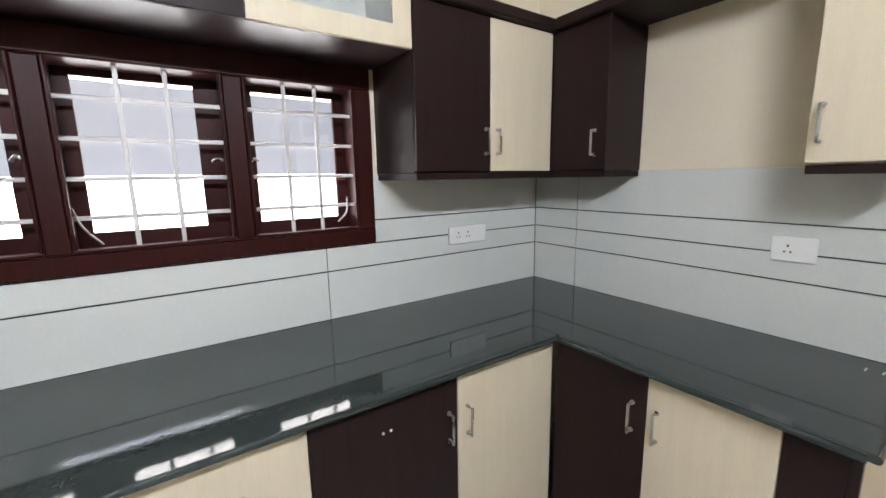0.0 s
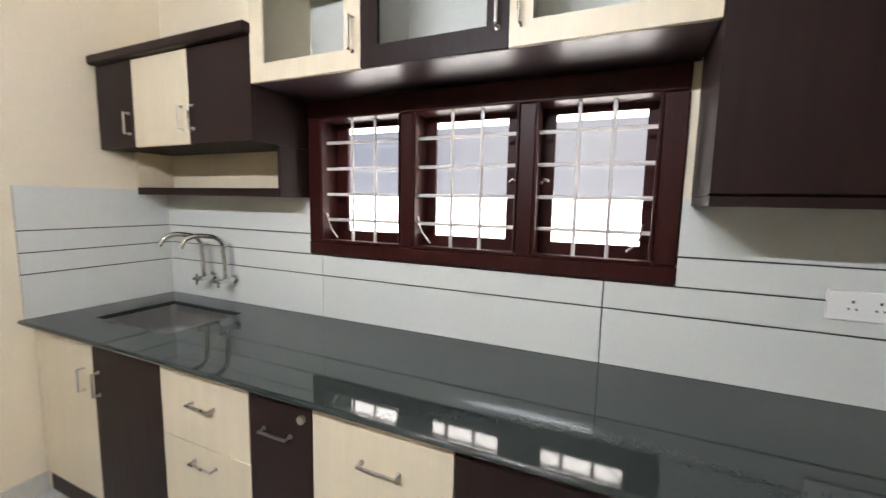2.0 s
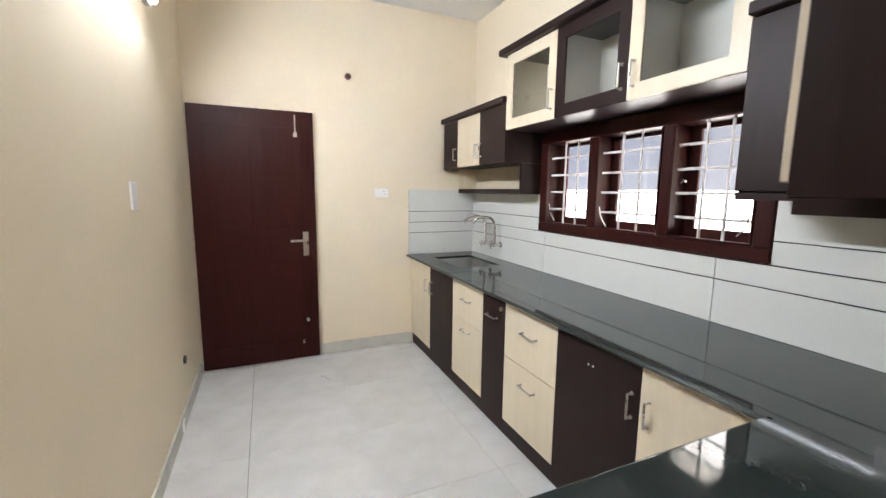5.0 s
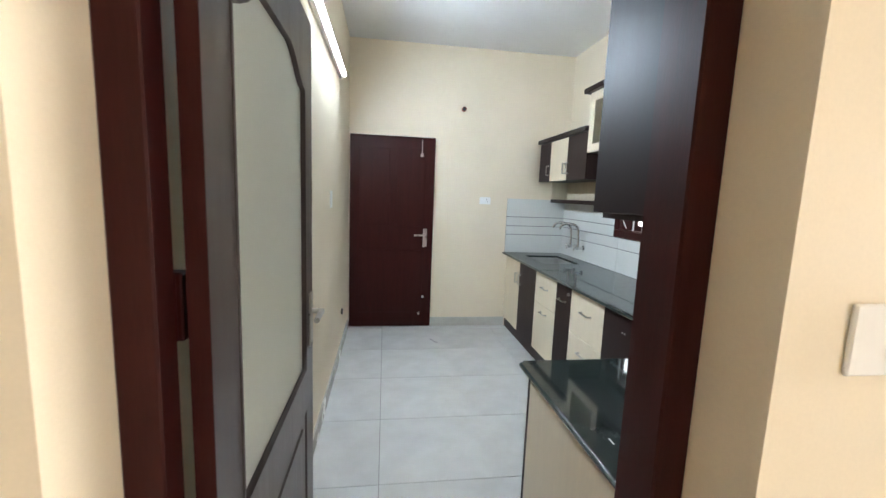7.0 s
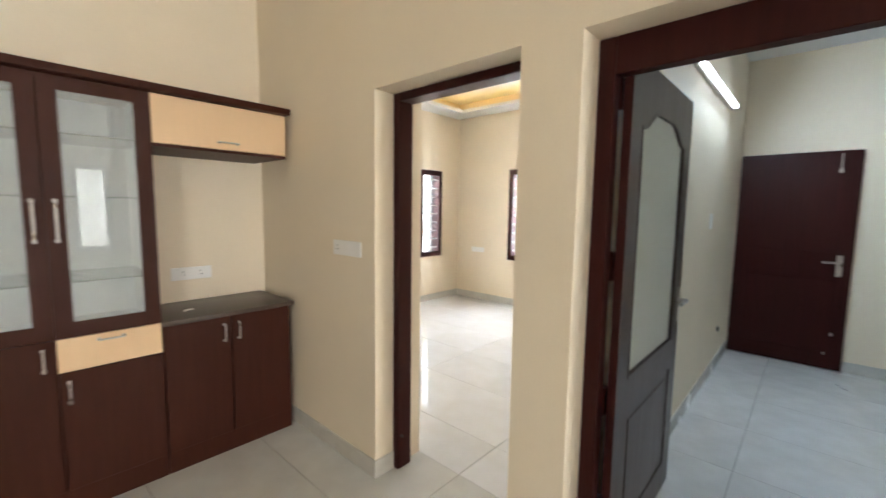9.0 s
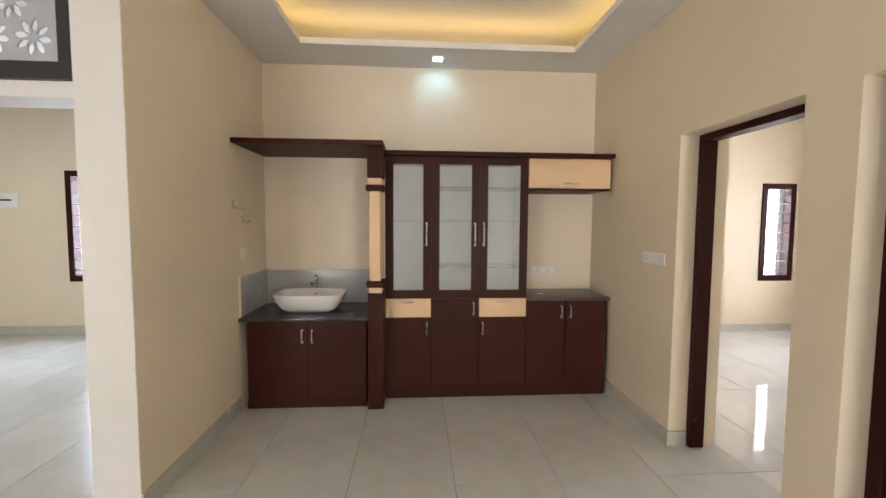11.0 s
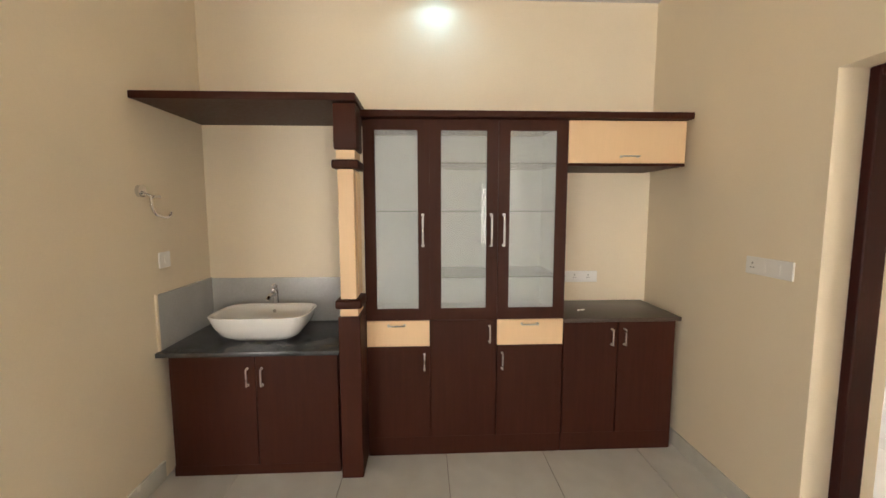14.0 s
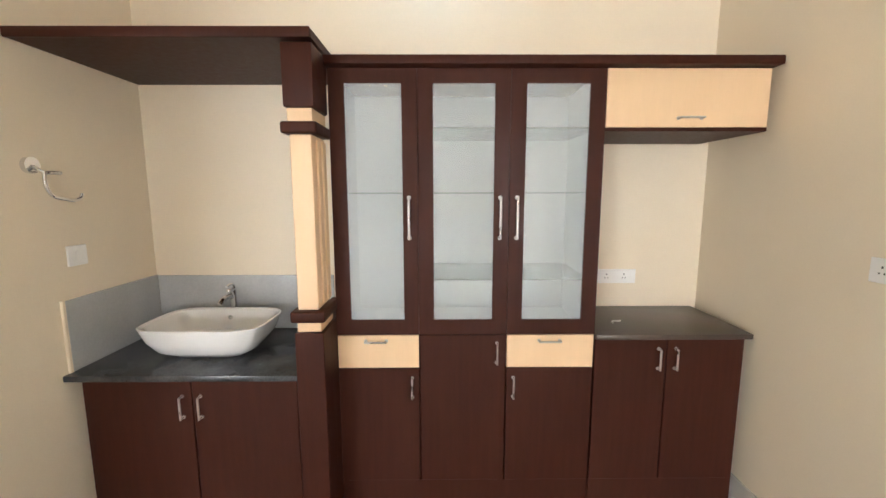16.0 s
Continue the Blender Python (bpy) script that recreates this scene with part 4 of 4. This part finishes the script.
bent_tube("lever_loop", [(5.03, -2.955, 0.998), (5.03, -2.945, 1.018), (5.033, -2.915, 1.026), (5.036, -2.885, 1.020)], 0.006, CHROME, tp)
part("lever", [(5.018, 5.042, -2.955, -2.885, 0.985, 1.003)], CHROME, tp, bevel=0.005, seg=2)

tr = thing("towel_ring", "chrome open towel ring on the dining wall", "towel holder")
rods("rosette", [((DL, -2.383, 1.627), (DL - 0.02, -2.383, 1.627))], 0.032, CHROME, tr, n=24)
bent_tube("arm", [(DL - 0.02, -2.383, 1.622), (DL - 0.055, -2.39, 1.60), (DL - 0.06, -2.42, 1.600), (DL - 0.06, -2.455, 1.60)], 0.0075, CHROME, tr)
bent_tube("ring", [(DL - 0.055, -2.39, 1.605), (DL - 0.058, -2.385, 1.56), (DL - 0.06, -2.40, 1.515), (DL - 0.06, -2.45, 1.495), (DL - 0.06, -2.53, 1.495), (DL - 0.06, -2.545, 1.515)], 0.0075, CHROME, tr)

# carved screen over the living room opening
js = thing("screen", "grey carved screen with petal cut-outs in a black frame", "screen")
part("bottom_rail", [(5.741, 9.89, -1.325, -1.265, 2.173, 2.255)], BLACK, js)
part("side_rail", [(5.741, 5.815, -1.325, -1.265, 2.2555, 3.04)], BLACK, js)
holes = []
for gx in range(8):
    for gz in range(4):
        cx, cz = 5.945 + gx * 0.19 + (0.095 if gz % 2 else 0), 2.375 + gz * 0.165
        for k in range(8):
            th = math.pi * k / 4 + 0.2
            d, L, W = 0.054, 0.036, 0.017
            mx, mz = cx + d * math.cos(th), cz + d * math.sin(th)
            holes.append([(mx + L * math.cos(th) * u - W * math.sin(th) * v, mz + L * math.sin(th) * u + W * math.cos(th) * v) for u, v in ((-1, 0), (-0.2, 1), (0.6, 0.7), (1, 0), (0.6, -0.7), (-0.2, -1))])
plate_with_holes("carved_board", [(5.816, 2.256), (7.50, 2.256), (7.50, 3.04), (5.816, 3.04)], holes, 0.012, Matrix.Translation((0, -1.295, 0)) @ UPRIGHT, JALI, js)
part("plain_board", [(7.501, 9.89, -1.301, -1.289, 2.256, 3.04)], JALI, js)


# small litter
mark = part("paint_fleck", [(1.955, 1.980, 0.308, 0.312, 0.8552, 0.8562), (1.950, 1.975, 0.345, 0.348, 0.8552, 0.8562)], PLASTIC)
tagged(mark, "small dried white paint flecks on the granite worktop", "litter")
scrap = bent_tube("plastic_scrap", [(-1.10, 0.20, 0.004), (-1.07, 0.225, 0.012), (-1.04, 0.235, 0.004), (-1.02, 0.27, 0.004)], 0.004, JALI)
tagged(scrap, "small grey plastic scrap lying on the floor tiles", "litter")
chip = bent_tube("paper_scrap", [(2.97, -2.75, 0.868), (2.99, -2.73, 0.872), (3.01, -2.745, 0.868), (3.02, -2.72, 0.868)], 0.004, PLASTIC)
tagged(chip, "small white scrap lying on the brown granite", "litter")

# ---- tiles ----
def tile_row(name, parent, boxes, mat):
    """Alike pieces of one setting; pieces of one size share their mesh."""
    meshes = {}
    for x0, x1, y0, y1, z0, z1 in boxes:
        if min(x1 - x0, y1 - y0, z1 - z0) < 0.002:
            continue
        key = (round(x1 - x0, 3), round(y1 - y0, 3), round(z1 - z0, 3))
        if key not in meshes:
            bm = bmesh.new()
            add_box(bm, -key[0] / 2, key[0] / 2, -key[1] / 2, key[1] / 2, -key[2] / 2, key[2] / 2, bevel=min(0.0012, min(key) / 4))
            me = bpy.data.meshes.new(name)
            bm.to_mesh(me)
            bm.free()
            me.materials.append(mat)
            meshes[key] = me
        ob = new(name, meshes[key])
        ob.parent = parent
        ob.location = ((x0 + x1) / 2, (y0 + y1) / 2, (z0 + z1) / 2)


def spans(lo, hi, joint, pitch, gap):
    k = math.floor((lo - joint) / pitch)
    out = []
    while joint + k * pitch < hi:
        a, b = max(lo, joint + k * pitch + gap / 2), min(hi, joint + (k + 1) * pitch - gap / 2)
        if b - a > 0.01:
            out.append((a, b))
        k += 1
    return out


def floor_tiles(name, x0, x1, y0, y1, jx, jy, px, py, mat, label):
    t = thing(name, label, "floor", kind="structure")
    tile_row("tile", t, [(a, b, c, d, -0.010, 0.0) for a, b in spans(x0, x1, jx, px, 0.003) for c, d in spans(y0, y1, jy, py, 0.003)], mat)


floor_tiles("floor_kitchen", KX0, KX1, KY0, KY1, 0.354, -0.285, 0.607, 1.212, FLOOR, "pale grey marbled porcelain kitchen floor tiles")
floor_tiles("floor_dining", KX1, 5.74, DB, 1.95, 3.889, -1.413, 0.609, 1.185, FLOOR, "pale grey marbled porcelain dining floor tiles")
floor_tiles("floor_bedroom", BX, KX1, BY, -0.78, 1.1, -2.6, 0.609, 1.185, FLOORW, "polished off-white bedroom floor tiles")
floor_tiles("floor_living", 5.74, 9.9, -4.78, 3.9, 6.4, -1.413, 0.609, 1.185, FLOOR, "pale grey marbled porcelain living room floor tiles")
floor_tiles("floor_hall", 2.2, 5.74, 1.95, 3.9, 3.889, -1.413, 0.609, 1.185, FLOOR, "pale grey marbled porcelain hall floor tiles")

ROWS_Z = ((0.8555, 1.0570), (1.0620, 1.1550), (1.1600, 1.2550), (1.2600, 1.448))
sw = thing("splashback_window", "pale grey glazed wall tiles with thin black grooves", "splashback", kind="structure")
part("groove_bed", [(KX0, KX1, 1.746, 1.7495, 0.8555, 1.16), (KX0, -0.484, 1.746, 1.7495, 1.16, 1.448), (1.064, KX1, 1.746, 1.7495, 1.16, 1.448)], GROOVE, sw)
cut = ((KX0 + 0.001, -0.414), (-0.411, 0.842), (0.845, KX1 - 0.013))
boxes = []
for i, (lo, hi) in enumerate(ROWS_Z):
    if i < 2:
        boxes += [(a, b, 1.739, 1.7455, lo, min(hi, 1.1555)) for a, b in cut]
    else:
        boxes += [(KX0 + 0.001, -0.484, 1.739, 1.7455, lo, hi), (1.064, KX1 - 0.013, 1.739, 1.7455, lo, hi)]
tile_row("tile", sw, boxes, SPLASH)
sr = thing("splashback_side", "pale grey glazed wall tiles with thin black grooves", "splashback", kind="structure")
part("groove_bed", [(KX1 - 0.004, KX1 - 0.0005, 0.303, 1.739, 0.8555, 1.448)], GROOVE, sr)
tile_row("tile", sr, [(KX1 - 0.011, KX1 - 0.0045, a, b, lo, hi) for lo, hi in ROWS_Z for a, b in ((0.303, 1.4555), (1.4595, 1.738))], SPLASH)
sl = thing("splashback_end", "pale grey glazed wall tiles beside the sink", "splashback", kind="structure")
part("groove_bed", [(KX0 + 0.0005, KX0 + 0.004, 1.072, 1.738, 0.8555, 1.458)], GROOVE, sl)
tile_row("tile", sl, [(KX0 + 0.0045, KX0 + 0.011, 1.072, 1.738, lo, hi + (0.01 if hi > 1.4 else 0)) for lo, hi in ROWS_Z], SPLASH)
